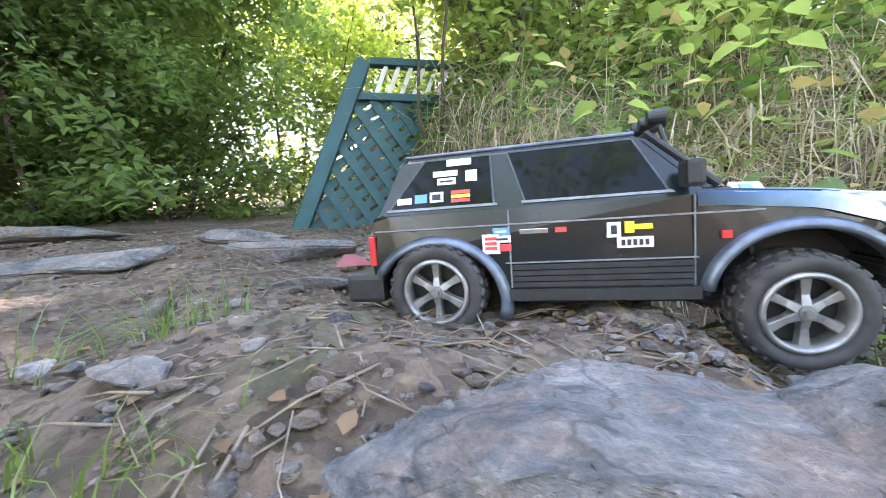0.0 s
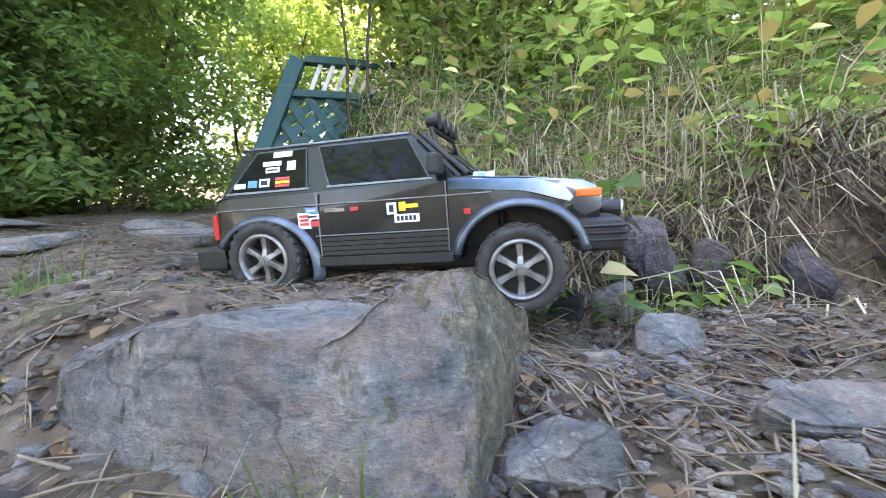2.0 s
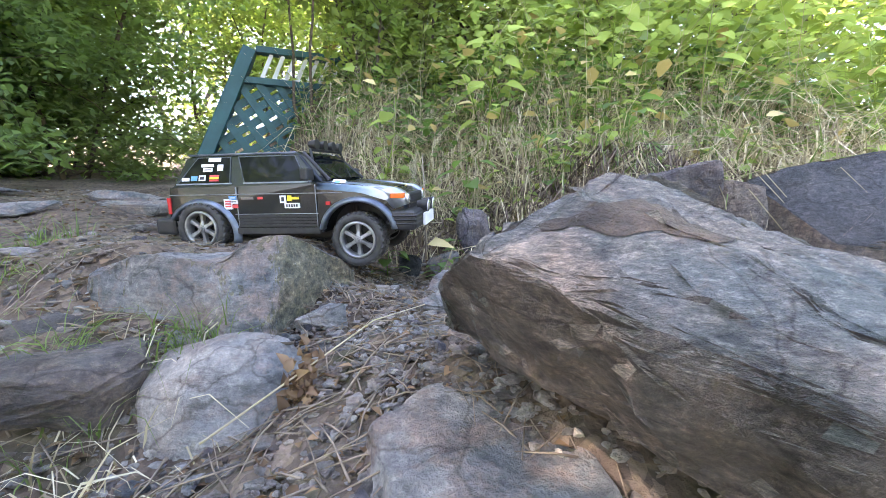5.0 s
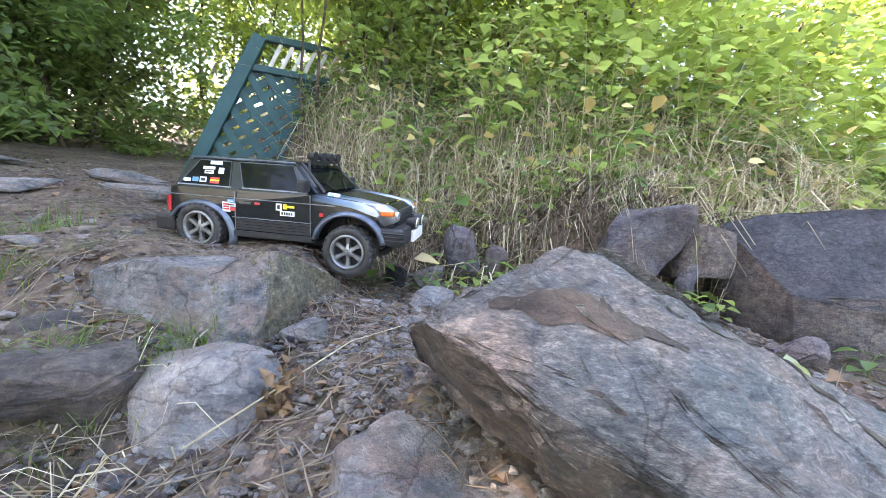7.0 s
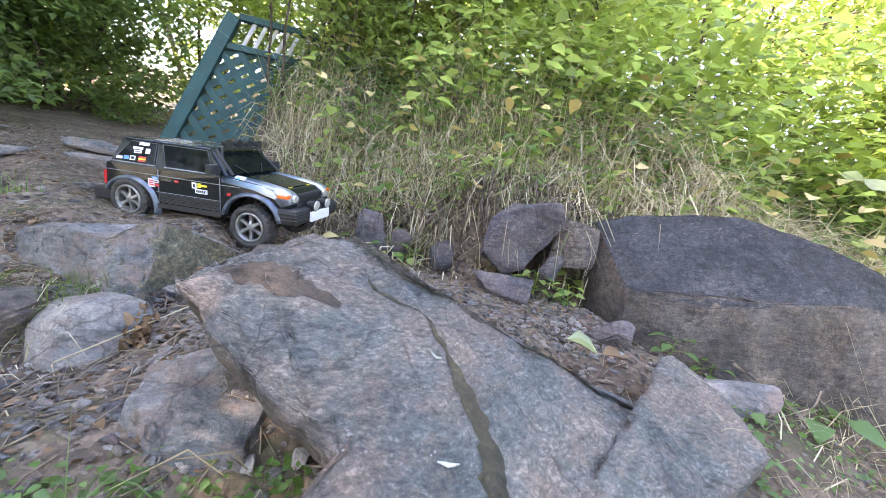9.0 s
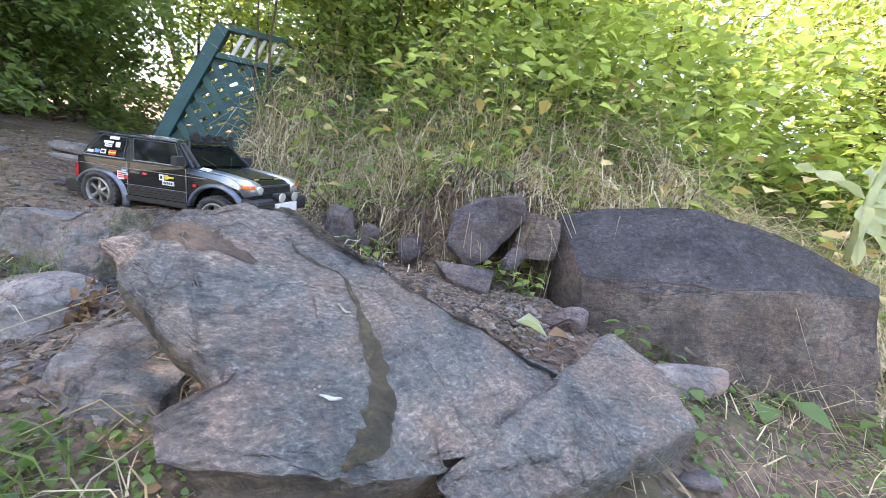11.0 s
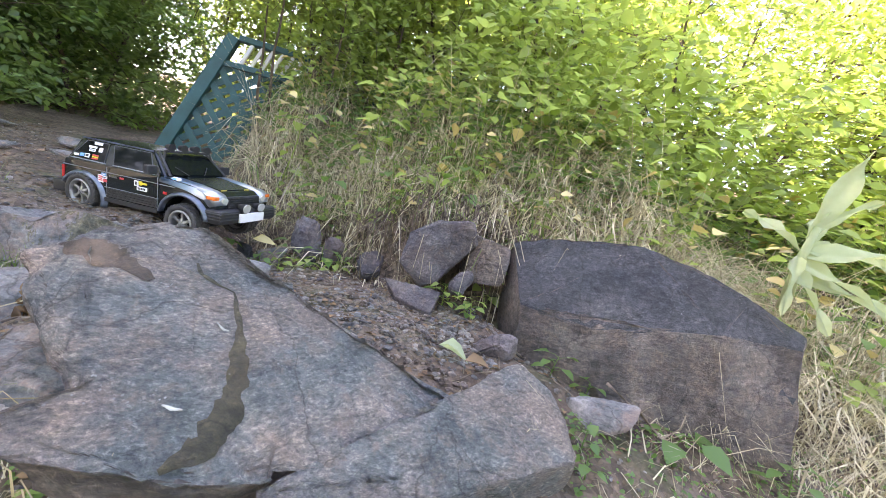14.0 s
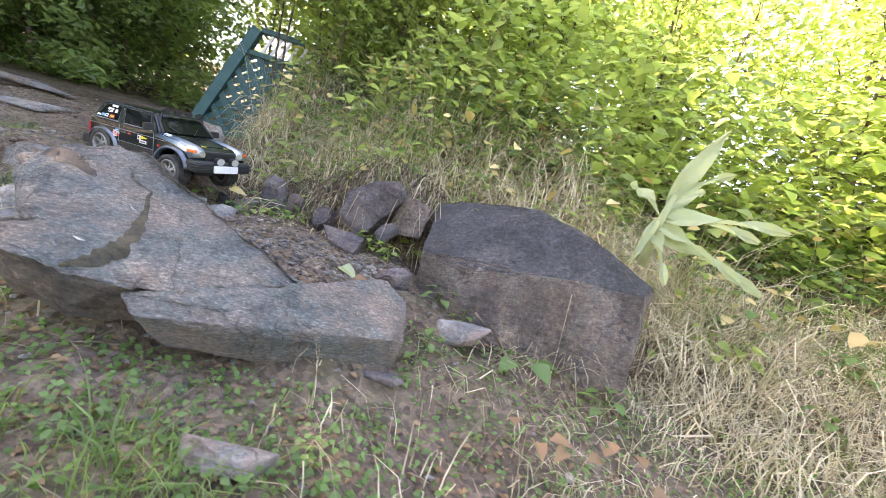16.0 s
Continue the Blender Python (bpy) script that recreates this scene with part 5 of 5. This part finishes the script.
def gravel():
    V, F, n = [], [], 0
    shapes = [(np.array([v.co[:] for v in me.vertices]), [tuple(p.vertices) for p in me.polygons]) for me in CHIPS]
    for x, y in strewn(12000, 0.65):
        co, fa = shapes[rng.integers(0, 10)]
        s = 0.0013 + 0.0052 * rng.uniform() ** 2.4
        r = np.array(Euler(rng.uniform(0, 6.28, 3)).to_matrix())
        z = float(height(x, y)) + 0.0006
        c = (co @ r.T) * np.array([s * rng.uniform(0.8, 1.6), s * rng.uniform(0.7, 1.1), s * rng.uniform(0.5, 0.85)])
        a = rng.uniform(0, 6.28)
        ca, sa = math.cos(a), math.sin(a)
        c = c @ np.array([[ca, sa, 0], [-sa, ca, 0], [0, 0, 1]])
        V += (c + np.array([x, y, z])).tolist()
        F += [tuple(i + n for i in p) for p in fa]
        n += len(co)
    for _ in range(1900):
        x, y = (rng.normal(0.42, 0.13), rng.normal(-0.02, 0.085)) if rng.uniform() < 0.7 else (rng.normal(0.74, 0.07), rng.normal(0.02, 0.06))
        if y > np.interp(x, BANK_X, BANK_Y) - 0.03:
            continue
        co, fa = shapes[rng.integers(0, 10)]
        s = 0.0022 + 0.0046 * rng.uniform() ** 2.0
        a = rng.uniform(0, 6.28)
        ca, sa = math.cos(a), math.sin(a)
        c = (co * np.array([s * rng.uniform(0.9, 1.4), s, s * rng.uniform(0.55, 0.85)])) @ np.array([[ca, sa, 0], [-sa, ca, 0], [0, 0, 1]])
        V += (c + np.array([x, y, float(height(x, y)) + 0.002])).tolist()
        F += [tuple(i + n for i in p) for p in fa]
        n += len(co)
    me = mesh_of("gravel", V, F, PEBBLE)
    return tagged(new("gravel", me), "grey and brown gravel strewn over the trail", "gravel", kind="stuff")


gravel()


def litter(n):
    spots = strewn(n - 2500, 0.2) + [(float(a), float(b)) for a, b in zip(rng.uniform(0.3, 1.5, 2500), rng.uniform(-0.8, -0.28, 2500))]
    at = np.array([(x, y, float(height(x, y)) + 0.002) for x, y in spots])
    a = rng.uniform(0, 6.28, n)
    along = np.stack([np.cos(a), np.sin(a), rng.normal(0, 0.15, n)], 1)
    face = np.stack([rng.normal(0, 0.3, n), rng.normal(0, 0.3, n), np.ones(n)], 1)
    return tagged(new("leaf_litter", leaves_mesh("leaf_litter", at, along, face, 0.0085 * rng.uniform(0.4, 1.6, n), LEAF_DEAD, 0.6, 0.3, 0.1)), "brown curled leaf litter and bark bits on the trail", "leaf litter", kind="stuff")


litter(9000)


def twigs(n):
    lines = []
    for x, y in strewn(n, 0.45):
        a, ln = rng.uniform(0, 6.28), rng.uniform(0.015, 0.075)
        z = float(height(x, y)) + 0.002
        p = Vector((x, y, z))
        d = Vector((math.cos(a), math.sin(a), 0)) * ln
        q = p + d
        q.z = float(height(q.x, q.y)) + rng.uniform(0.001, 0.006)
        m = p.lerp(q, 0.5) + Vector((rng.normal(0, 0.004), rng.normal(0, 0.004), 0.003))
        lines.append(([p, m, q], rng.uniform(0.0004, 0.0011), 0.0003))
    return tagged(new("fallen_twigs", tubes_mesh("fallen_twigs", lines, TWIG, 4)), "dry thin twigs and straws lying on the trail", "twigs", kind="stuff")


twigs(1900)


def stone(x, y, size, mat, label, name="stone", turn=None, sink=0.3, z=None, seed=None, rough=0.10, tilt=(0, 0)):
    """A loose stone resting in the soil; size: length, width, height."""
    sd = int(rng.integers(0, 9999)) if seed is None else seed
    r = np.random.default_rng(sd)
    bm = bmesh.new()
    pts = unit(r.normal(size=(12, 3))) * np.array([1, 1, 0.95])
    pts[np.abs(pts) > 0.78] *= 0.86
    for p in pts:
        bm.verts.new(p * np.array(size) * 0.56)
    bmesh.ops.convex_hull(bm, input=bm.verts)
    bmesh.ops.delete(bm, geom=[v for v in bm.verts if not v.link_faces], context="VERTS")
    bmesh.ops.bevel(bm, geom=list(bm.edges), offset=min(size) * 0.07, segments=2, affect="EDGES", clamp_overlap=True)
    bmesh.ops.triangulate(bm, faces=bm.faces)
    for _ in range(2):
        bmesh.ops.subdivide_edges(bm, edges=[e for e in bm.edges if e.calc_length() > max(size) * 0.09], cuts=1)
        bmesh.ops.triangulate(bm, faces=[f for f in bm.faces if len(f.verts) > 3])
    bm.normal_update()
    k = 3.0 / max(size)
    moves = [v.normal * min(size) * rough * noise.fractal(v.co * k + Vector((sd % 97, 0, 0)), 0.9, 2.1, 4) for v in bm.verts]
    for v, m in zip(bm.verts, moves):
        v.co += m
    me = bpy.data.meshes.new(name)
    for f in bm.faces:
        f.smooth = True
    bm.to_mesh(me)
    bm.free()
    me.materials.append(mat)
    me.set_sharp_from_angle(angle=radians(35))
    ob = new(name, me)
    zz = (float(height(x, y)) + size[2] * (0.5 - sink)) if z is None else z
    ob.matrix_world = pose(x, y, zz, tilt[0], tilt[1], rng.uniform(0, 360) if turn is None else turn)
    return tagged(ob, label, "stone", "loose stones on the trail")


stone(0.219, 0.08, (0.062, 0.040, 0.034), GREY_ROCK, "flat triangular grey stone lying in the gully", turn=-20, seed=11)
stone(0.391, 0.224, (0.085, 0.062, 0.050), GREY_ROCK, "smooth grey stone half sunk in the gully", turn=10, seed=12)
stone(0.285, 0.165, (0.026, 0.018, 0.014), PALE_ROCK, "small whitish stone in the gully", turn=30, seed=13)
stone(0.302, 0.17, (0.024, 0.018, 0.014), PALE_ROCK, "small whitish stone in the gully", turn=80, seed=14)
stone(0.351, 0.066, (0.090, 0.045, 0.036), GREY_ROCK, "long flat grey stone in the gully", turn=-8, seed=15)
stone(0.349, 0.325, (0.050, 0.040, 0.060), SHADE_DARK_ROCK, "dark angular stone beside the trail", turn=0, seed=16, sink=0.35)
stone(0.417, 0.319, (0.075, 0.050, 0.050), GREY_ROCK, "grey stone under a fallen yellow leaf", turn=20, seed=31, sink=0.3)
stone(0.472, 0.345, (0.080, 0.060, 0.130), RED_ROCK, "upright purplish stone at the foot of the bank", turn=0, seed=17, sink=0.12)
stone(0.532, 0.318, (0.060, 0.050, 0.100), RED_ROCK, "upright purplish stone at the foot of the bank", turn=40, seed=18, sink=0.15)
stone(0.615, 0.285, (0.085, 0.060, 0.090), RED_ROCK, "purplish stone under hanging grass", turn=70, seed=19, sink=0.2)
stone(0.014, 0.073, (0.105, 0.070, 0.085), BROWN_ROCK, "weathered brown-grey rock below the trail", turn=10, seed=20, z=0.127)
stone(0.035, 0.018, (0.135, 0.085, 0.085), BROWN_ROCK, "broken brown rock below the trail", turn=25, seed=21, z=0.12)
rock("flat_rock", [(0.252, -0.158, 0.120), (0.246, -0.104, 0.126), (0.290, -0.070, 0.130), (0.336, -0.056, 0.128), (0.362, -0.115, 0.124), (0.352, -0.205, 0.112), (0.292, -0.188, 0.112),
                   (0.235, -0.165, 0.06), (0.235, -0.09, 0.07), (0.35, -0.04, 0.08), (0.37, -0.13, 0.06), (0.36, -0.22, 0.05), (0.28, -0.20, 0.05)],
     GREY_ROCK, "broad flat grey rock sunk in the gully", rough=0.0030, cuts=8, seed=22, bevel=0.004)
stone(0.365, -0.305, (0.110, 0.080, 0.050), RED_ROCK, "purplish rock under the leaning slab", turn=40, seed=23, z=0.052)
stone(0.712, -0.425, (0.105, 0.055, 0.030), GREY_ROCK, "flat grey stone lying in the grass", turn=-10, seed=24, sink=0.3)
stone(1.027, -0.413, (0.130, 0.070, 0.035), GREY_ROCK, "flat pale grey stone in the grass", turn=8, seed=25, sink=0.3)
stone(0.825, 0.000, (0.090, 0.062, 0.058), RED_ROCK, "rounded brownish stone in the gully", turn=15, seed=26, sink=0.3)
stone(0.965, -0.105, (0.120, 0.080, 0.085), GREY_ROCK, "grey stone against the granite block", turn=-30, seed=27, sink=0.3)
stone(0.103, -0.035, (0.024, 0.020, 0.008), BLUE_ROCK, "small flat round bluish stone beside the boulder", turn=10, seed=41, sink=0.2)
stone(0.836, -0.250, (0.075, 0.030, 0.016), RED_ROCK, "thin flat brownish stone beside the wedge", turn=12, seed=42, sink=0.25)
rock("stone_plate", [(0.640, 0.165, 0.190), (0.745, 0.120, 0.190), (0.728, 0.100, 0.150), (0.665, 0.135, 0.162), (0.655, 0.190, 0.180), (0.752, 0.150, 0.175), (0.675, 0.150, 0.12), (0.735, 0.130, 0.12)], RED_ROCK, "flat pointed purplish stone plate leaning by the bank", "stone", rough=0.002, cuts=6, seed=28, bevel=0.0015)
stone(0.788, 0.145, (0.072, 0.045, 0.060), RED_ROCK, "small brownish stone under the leaning stone", turn=0, seed=29, z=0.207)
stone(0.04, 0.797, (0.170, 0.060, 0.160), GREY_ROCK, "upright grey stone beside the trail", turn=5, seed=30, sink=0.3)
for x, y, sx, sy, sz in ((-0.42, 0.66, 0.34, 0.12, 0.05), (-0.78, 0.72, 0.36, 0.14, 0.05), (-0.16, 0.74, 0.26, 0.10, 0.05), (-0.30, 0.95, 0.30, 0.12, 0.06), (-0.75, 1.05, 0.36, 0.14, 0.06), (-0.08, 0.50, 0.12, 0.08, 0.03), (-0.20, 0.40, 0.055, 0.04, 0.025), (-0.30, 0.33, 0.08, 0.05, 0.03), (-0.12, 0.24, 0.05, 0.035, 0.02)):
    stone(x, y, (sx, sy, sz), GREY_ROCK, "flat grey ledge stone across the trail", turn=float(rng.uniform(-12, 12)), sink=0.28)
small = [(x, y) for x, y in strewn(210, 0.6)]
for x, y in small:
    s = float(0.007 + 0.012 * rng.uniform() ** 2)
    stone(x, y, (s * 1.4, s, s * 0.7), (PEBBLE, GREY_ROCK, PALE_ROCK, RED_ROCK)[int(rng.integers(0, 4))], "small broken stone on the trail", sink=0.2)

# ---------------------------------------------------------------- plants and leaves by the trail
for x, y, tl, lf, n in ((0.313, 0.315, 0.045, 0.030, 7), (0.395, 0.283, 0.040, 0.022, 8), (0.451, 0.324, 0.05, 0.030, 7), (0.512, 0.317, 0.06, 0.032, 8), (0.586, 0.328, 0.055, 0.028, 8),
                         (0.76, 0.151, 0.045, 0.026, 7), (0.805, 0.123, 0.03, 0.022, 6), (0.915, -0.025, 0.04, 0.026, 7), (0.9, -0.161, 0.045, 0.019, 8), (0.882, -0.201, 0.035, 0.018, 7),
                         (1.074, -0.129, 0.03, 0.042, 4), (0.968, -0.05, 0.03, 0.022, 6), (1.14, 0.055, 0.06, 0.040, 7), (1.061, 0.118, 0.07, 0.04, 8), (1.206, -0.199, 0.05, 0.03, 7), (0.649, 0.389, 0.12, 0.035, 9), (0.503, 0.452, 0.16, 0.04, 10), (0.802, 0.352, 0.12, 0.04, 9)):
    weed((x, y), tl, lf, n, LEAF_WEED, "low broad-leaved green weed by the trail")
for x, y, tl, lf, n in ((0.345, 0.627, 0.22, 0.045, 12), (0.587, 0.58, 0.28, 0.05, 12), (0.849, 0.498, 0.26, 0.05, 12), (1.056, 0.423, 0.28, 0.05, 13), (1.306, 0.239, 0.26, 0.05, 12), (1.501, 0.098, 0.26, 0.05, 12), (0.745, 0.771, 0.36, 0.05, 14), (1.153, 0.62, 0.36, 0.052, 14), (1.554, 0.395, 0.34, 0.052, 14), (0.273, 0.851, 0.25, 0.045, 11)):
    weed((x, y), tl, lf, n, LEAF_SUNLIT, "tall leafy green plant on the bank", stem_r=0.002)
for x, y, tl, lf, n in ((0.754, 0.139, 0.05, 0.022, 9), (0.805, 0.098, 0.045, 0.020, 9), (0.545, 0.28, 0.035, 0.022, 8), (0.431, 0.279, 0.03, 0.020, 8), (0.485, 0.284, 0.03, 0.021, 8)):
    weed((x, y), tl, lf, n, LEAF_SUNLIT, "bright green broad-leaved weed among the stones")
# woolly broad-leaved plant by the block
def mullein(base):
    root = new("mullein")
    root.matrix_world = pose(*base)
    stem = [Vector((0, 0, -0.04)), Vector((0.005, 0, 0.04)), Vector((0.015, -0.005, 0.10))]
    ob = new("stem", tubes_mesh("stem", [(stem, 0.009, 0.005)], LEAF_PALE, 8))
    ob.parent = root
    for x, y, z, dx, dy, dz, size in ((0.01, 0, 0.08, 0.35, -0.05, 1.0, 0.20), (0.01, 0, 0.06, 1.0, -0.1, 0.15, 0.19), (0.0, 0, 0.04, 0.9, -0.45, -0.25, 0.16), (0.0, 0, 0.05, -0.45, -0.35, -0.75, 0.10),
                                      (0.01, 0, 0.07, 0.8, 0.5, 0.6, 0.17), (0.0, 0, 0.03, 0.1, -0.7, -0.8, 0.10), (0.0, 0, 0.06, -0.1, 0.8, 0.6, 0.13), (0.02, 0, 0.10, 0.75, -0.3, 0.75, 0.11), (0.01, 0, 0.05, 1.0, -0.5, 0.35, 0.20), (0.0, 0, 0.02, 1.0, -0.2, -0.1, 0.22)):
        n = 9
        way = Vector((dx, dy, dz)).normalized()
        side = way.cross(Vector((0, -0.5, 0.8))).normalized()
        nor = side.cross(way)
        V, F = [], []
        for i in range(n):
            t = i / (n - 1)
            w = size * 0.085 * math.sin(math.pi * min(1, 0.06 + t ** 0.8)) ** 0.8
            c = Vector((x, y, z)) + way * size * t - Vector((0, 0, 1)) * size * 0.16 * t * t
            wav = 0.010 * math.sin(9 * t)
            V += [c - side * w + nor * (w * 0.35 + wav), c - side * w * 0.5 + nor * w * 0.12, c - nor * 0.002, c + side * w * 0.5 + nor * w * 0.12, c + side * w + nor * (w * 0.35 - wav)]
            if i:
                k = 5 * i
                F += [(k - 5 + q, k - 4 + q, k + 1 + q, k + q) for q in range(4)]
        lf = new("leaf", mesh_of("leaf", V, F, LEAF_PALE, True))
        lf.parent = root
    return tagged(root, "pale woolly plant with long broad leaves above the granite block", "plant")


mullein((1.262, -0.080, 0.335))

# grass along the trail and in the gully
def turf(n, x0, x1, y0, y1):
    x, y = rng.uniform(x0, x1, n), rng.uniform(y0, y1, n)
    return np.stack([x, y, height(x, y)], 1)


grass("trail_grass", np.concatenate([turf(7, 0.085, 0.135, 0.035, 0.065), turf(5, 0.0, 0.07, -0.02, 0.05), turf(6, -0.22, -0.10, 0.26, 0.36), turf(5, -0.14, -0.06, 0.12, 0.2)]), 22, 0.012, 0.042, 0.0016, 1.1, GRASS_GREEN, "small green grass tufts by the rocks", 0.2)
grass("gully_grass", np.concatenate([turf(26, 0.46, 0.72, -0.56, -0.42), turf(9, 0.24, 0.36, -0.36, -0.24), turf(40, 1.05, 1.75, -0.60, -0.20)]), 22, 0.022, 0.060, 0.0022, 1.2, GRASS_GREEN, "green grass below the rocks", 0.1)
grass("straw", np.concatenate([turf(230, 1.0, 2.0, -0.80, 0.0), turf(14, 0.7, 1.1, -0.60, -0.15), turf(10, 0.0, 0.14, -0.12, 0.03), turf(6, 0.18, 0.38, -0.38, -0.24)]), 16, 0.03, 0.08, 0.0018, 1.9, GRASS_DRY, "dry straw lying below the rocks", 0.1)
leaf_carpet("moss_herbs", np.concatenate([turf(1100, 0.42, 0.85, -0.46, -0.30), turf(900, 0.18, 0.40, -0.38, -0.20), turf(2600, 0.85, 1.6, -0.55, -0.10), turf(1300, 0.35, 0.9, -0.75, -0.40)]), 0.014, 0.0085, LEAF_WEED, "small creeping herbs below the rocks", "herbs")


def single_leaf(name, p, way, up_way, size, mat, label, wide=0.6, fold=0.3, droop=0.2):
    me = leaves_mesh(name, np.array([p]), np.array([way], float), np.array([up_way], float), np.array([size]), mat, wide, fold, droop)
    return tagged(new(name, me), label, "leaf", "fallen leaves")


single_leaf("fallen_leaf", (0.373, 0.292, 0.199), (1, -0.1, 0.02), (0, -0.75, 1), 0.046, LEAF_YELLOW, "large yellow fallen leaf lying on a stone", 0.5)
single_leaf("fallen_leaf", (0.719, -0.038, 0.144), (0.8, -0.4, -0.1), (0.2, -0.3, 1), 0.048, LEAF_PALE, "pale green curled leaf on the gravel", 0.5, 0.6)
single_leaf("fallen_leaf", (0.75, -0.073, 0.138), (0.9, -0.1, 0.0), (0, -0.4, 1), 0.040, LEAF_DEAD, "brown curled leaf on the gravel", 0.5, 0.5)
single_leaf("fallen_leaf", (0.323, 0.093, 0.133), (0.6, -0.5, 0.1), (0, -0.2, 1), 0.022, LEAF_DEAD, "small brown curled leaf in the gully", 0.6, 0.5)
single_leaf("fallen_leaf", (0.631, 0.109, 0.131), (0.9, 0.2, 0.05), (0, -0.5, 1), 0.040, LEAF_DEAD, "brown curled leaf on the gravel", 0.45, 0.5)
single_leaf("fallen_leaf", (-0.065, 0.619, 0.237), (0.9, 0.2, 0.15), (0, -0.6, 1), 0.06, leaf_material("red_leaf", (0.25, 0.05, 0.05), (0.42, 0.11, 0.10), (0.4, 0.1, 0.08), 0.25), "dull red fallen leaf on the trail", 0.6)


def leaf_clump(centre, spread, n, size):
    at = np.array(centre) + rng.normal(0, 1, (n, 3)) * np.array(spread)
    along = np.stack([rng.normal(0.2, 0.5, n), rng.normal(0, 0.4, n), rng.normal(0.6, 0.5, n)], 1)
    face = np.stack([rng.normal(0.2, 0.5, n), -np.ones(n), rng.normal(0.3, 0.5, n)], 1)
    me = leaves_mesh("dead_leaf_clump", at, along, face, size * rng.uniform(0.5, 1.4, n), LEAF_DEAD, 0.7, 0.7, 0.5)
    return tagged(new("dead_leaf_clump", me), "crumpled brown dead leaves against the boulder", "dead leaves")


leaf_clump((0.204, -0.012, 0.108), (0.007, 0.006, 0.014), 120, 0.009)
for k in range(9):
    single_leaf("fallen_leaf", (0.99 + 0.018 * k, -0.385 + float(rng.normal(0, 0.02)), 0.085 + float(rng.uniform(0, 0.012))), (float(rng.normal()), float(rng.normal()), 0.1), (0, -0.3, 1), 0.028, LEAF_DEAD, "brown dry leaf lying below the rocks", 0.6, 0.5)

# straws and roots
def stick(points, r, label, mat=GRASS_DRY, name="straw_stalk"):
    return tagged(new(name, tubes_mesh(name, [(points, r, r * 0.5)], mat, 6)), label, "stalk")


stick([(0.146, -0.050, 0.098), (0.262, 0.020, 0.152), (0.345, 0.085, 0.155)], 0.0009, "long pale straw stalk lying across the gully")
stick([(0.112, 0.022, 0.130), (0.150, 0.024, 0.136), (0.196, 0.026, 0.136)], 0.0030, "dark rotten stick below the ledge rock", BARK, "stick")
stick([(0.376, 0.313, 0.175), (0.391, 0.386, 0.268), (0.408, 0.487, 0.375)], 0.0020, "dry bare stalk leaning on the bank", TWIG, "dry_stalk")
stick([(0.985, -0.070, 0.130), (1.028, -0.104, 0.102), (1.045, -0.130, 0.084), (1.065, -0.140, 0.076)], 0.0028, "thin grey root running over the soil", TWIG, "root")
stick([(1.050, -0.130, 0.083), (1.078, -0.128, 0.098), (1.083, -0.126, 0.118)], 0.0018, "thin grey root against the granite block", TWIG, "root")
# brown roots and stems hanging at the foot of the bank
ROOT = plain("root_bark", (0.13, 0.095, 0.065), 0.9, 0.0, 0.6, 0.0, 80.0)


def hanging_roots(n):
    lines = []
    for x, y, z in on_bank(n, 0.42, 1.15, 0.02, 0.10):
        w, r = float(rng.normal(0, 0.05)), float(rng.uniform(0.0007, 0.0022))
        drop = float(rng.uniform(0.05, 0.13))
        y1 = y - float(rng.uniform(0.05, 0.12))
        z1 = max(z + 0.03 - drop, float(height(x + w, y1)))
        lines.append(([(x, y, z + 0.02), (x + 0.3 * w, y - 0.03, z + 0.035), (x + 0.8 * w, 0.4 * y + 0.6 * y1, 0.4 * z + 0.6 * z1 + 0.015), (x + w, y1, z1)], r, r * 0.5))
    return tagged(new("hanging_roots", tubes_mesh("hanging_roots", lines, ROOT, 5)), "brown dry roots and stems hanging at the foot of the bank", "roots", kind="stuff")


hanging_roots(305)
for x, y, tl, lf, n in [(float(a), float(b), float(rng.uniform(0.05, 0.14)), float(rng.uniform(0.024, 0.042)), int(rng.integers(6, 10))) for a, b, _ in on_bank(34, 0.45, 1.9, -0.02, 0.42)]:
    weed((x, y), tl, lf, n, (LEAF_SUNLIT, LEAF_WEED)[int(rng.integers(0, 2))], "broad-leaved green weed growing in the straw")
for k in range(26):
    x = float(rng.uniform(0.62, 1.35))
    y = float(np.interp(x, BANK_X, BANK_Y))
    z = float(height(x, y + 0.04)) + 0.01
    w = float(rng.normal(0, 0.05))
    stick([(x, y + 0.02, z), (x + w * 0.3, y - 0.05, z + 0.02), (x + w * 0.7, y - 0.10, z - 0.05), (x + w, y - 0.13, z - float(rng.uniform(0.08, 0.16)))], 0.0008, "thin straw stalk hanging over the rocks")

# one more dark tree closing the view up the trail
tree((-3.5, 5.3), 3.6, 1.15, 2, 0.075, 15000, LEAF_SHADED, "dense many-stemmed tree beside the trail, leaves toned dark for shade", low=0.0, trunk_r=0.03, droop=0.05)
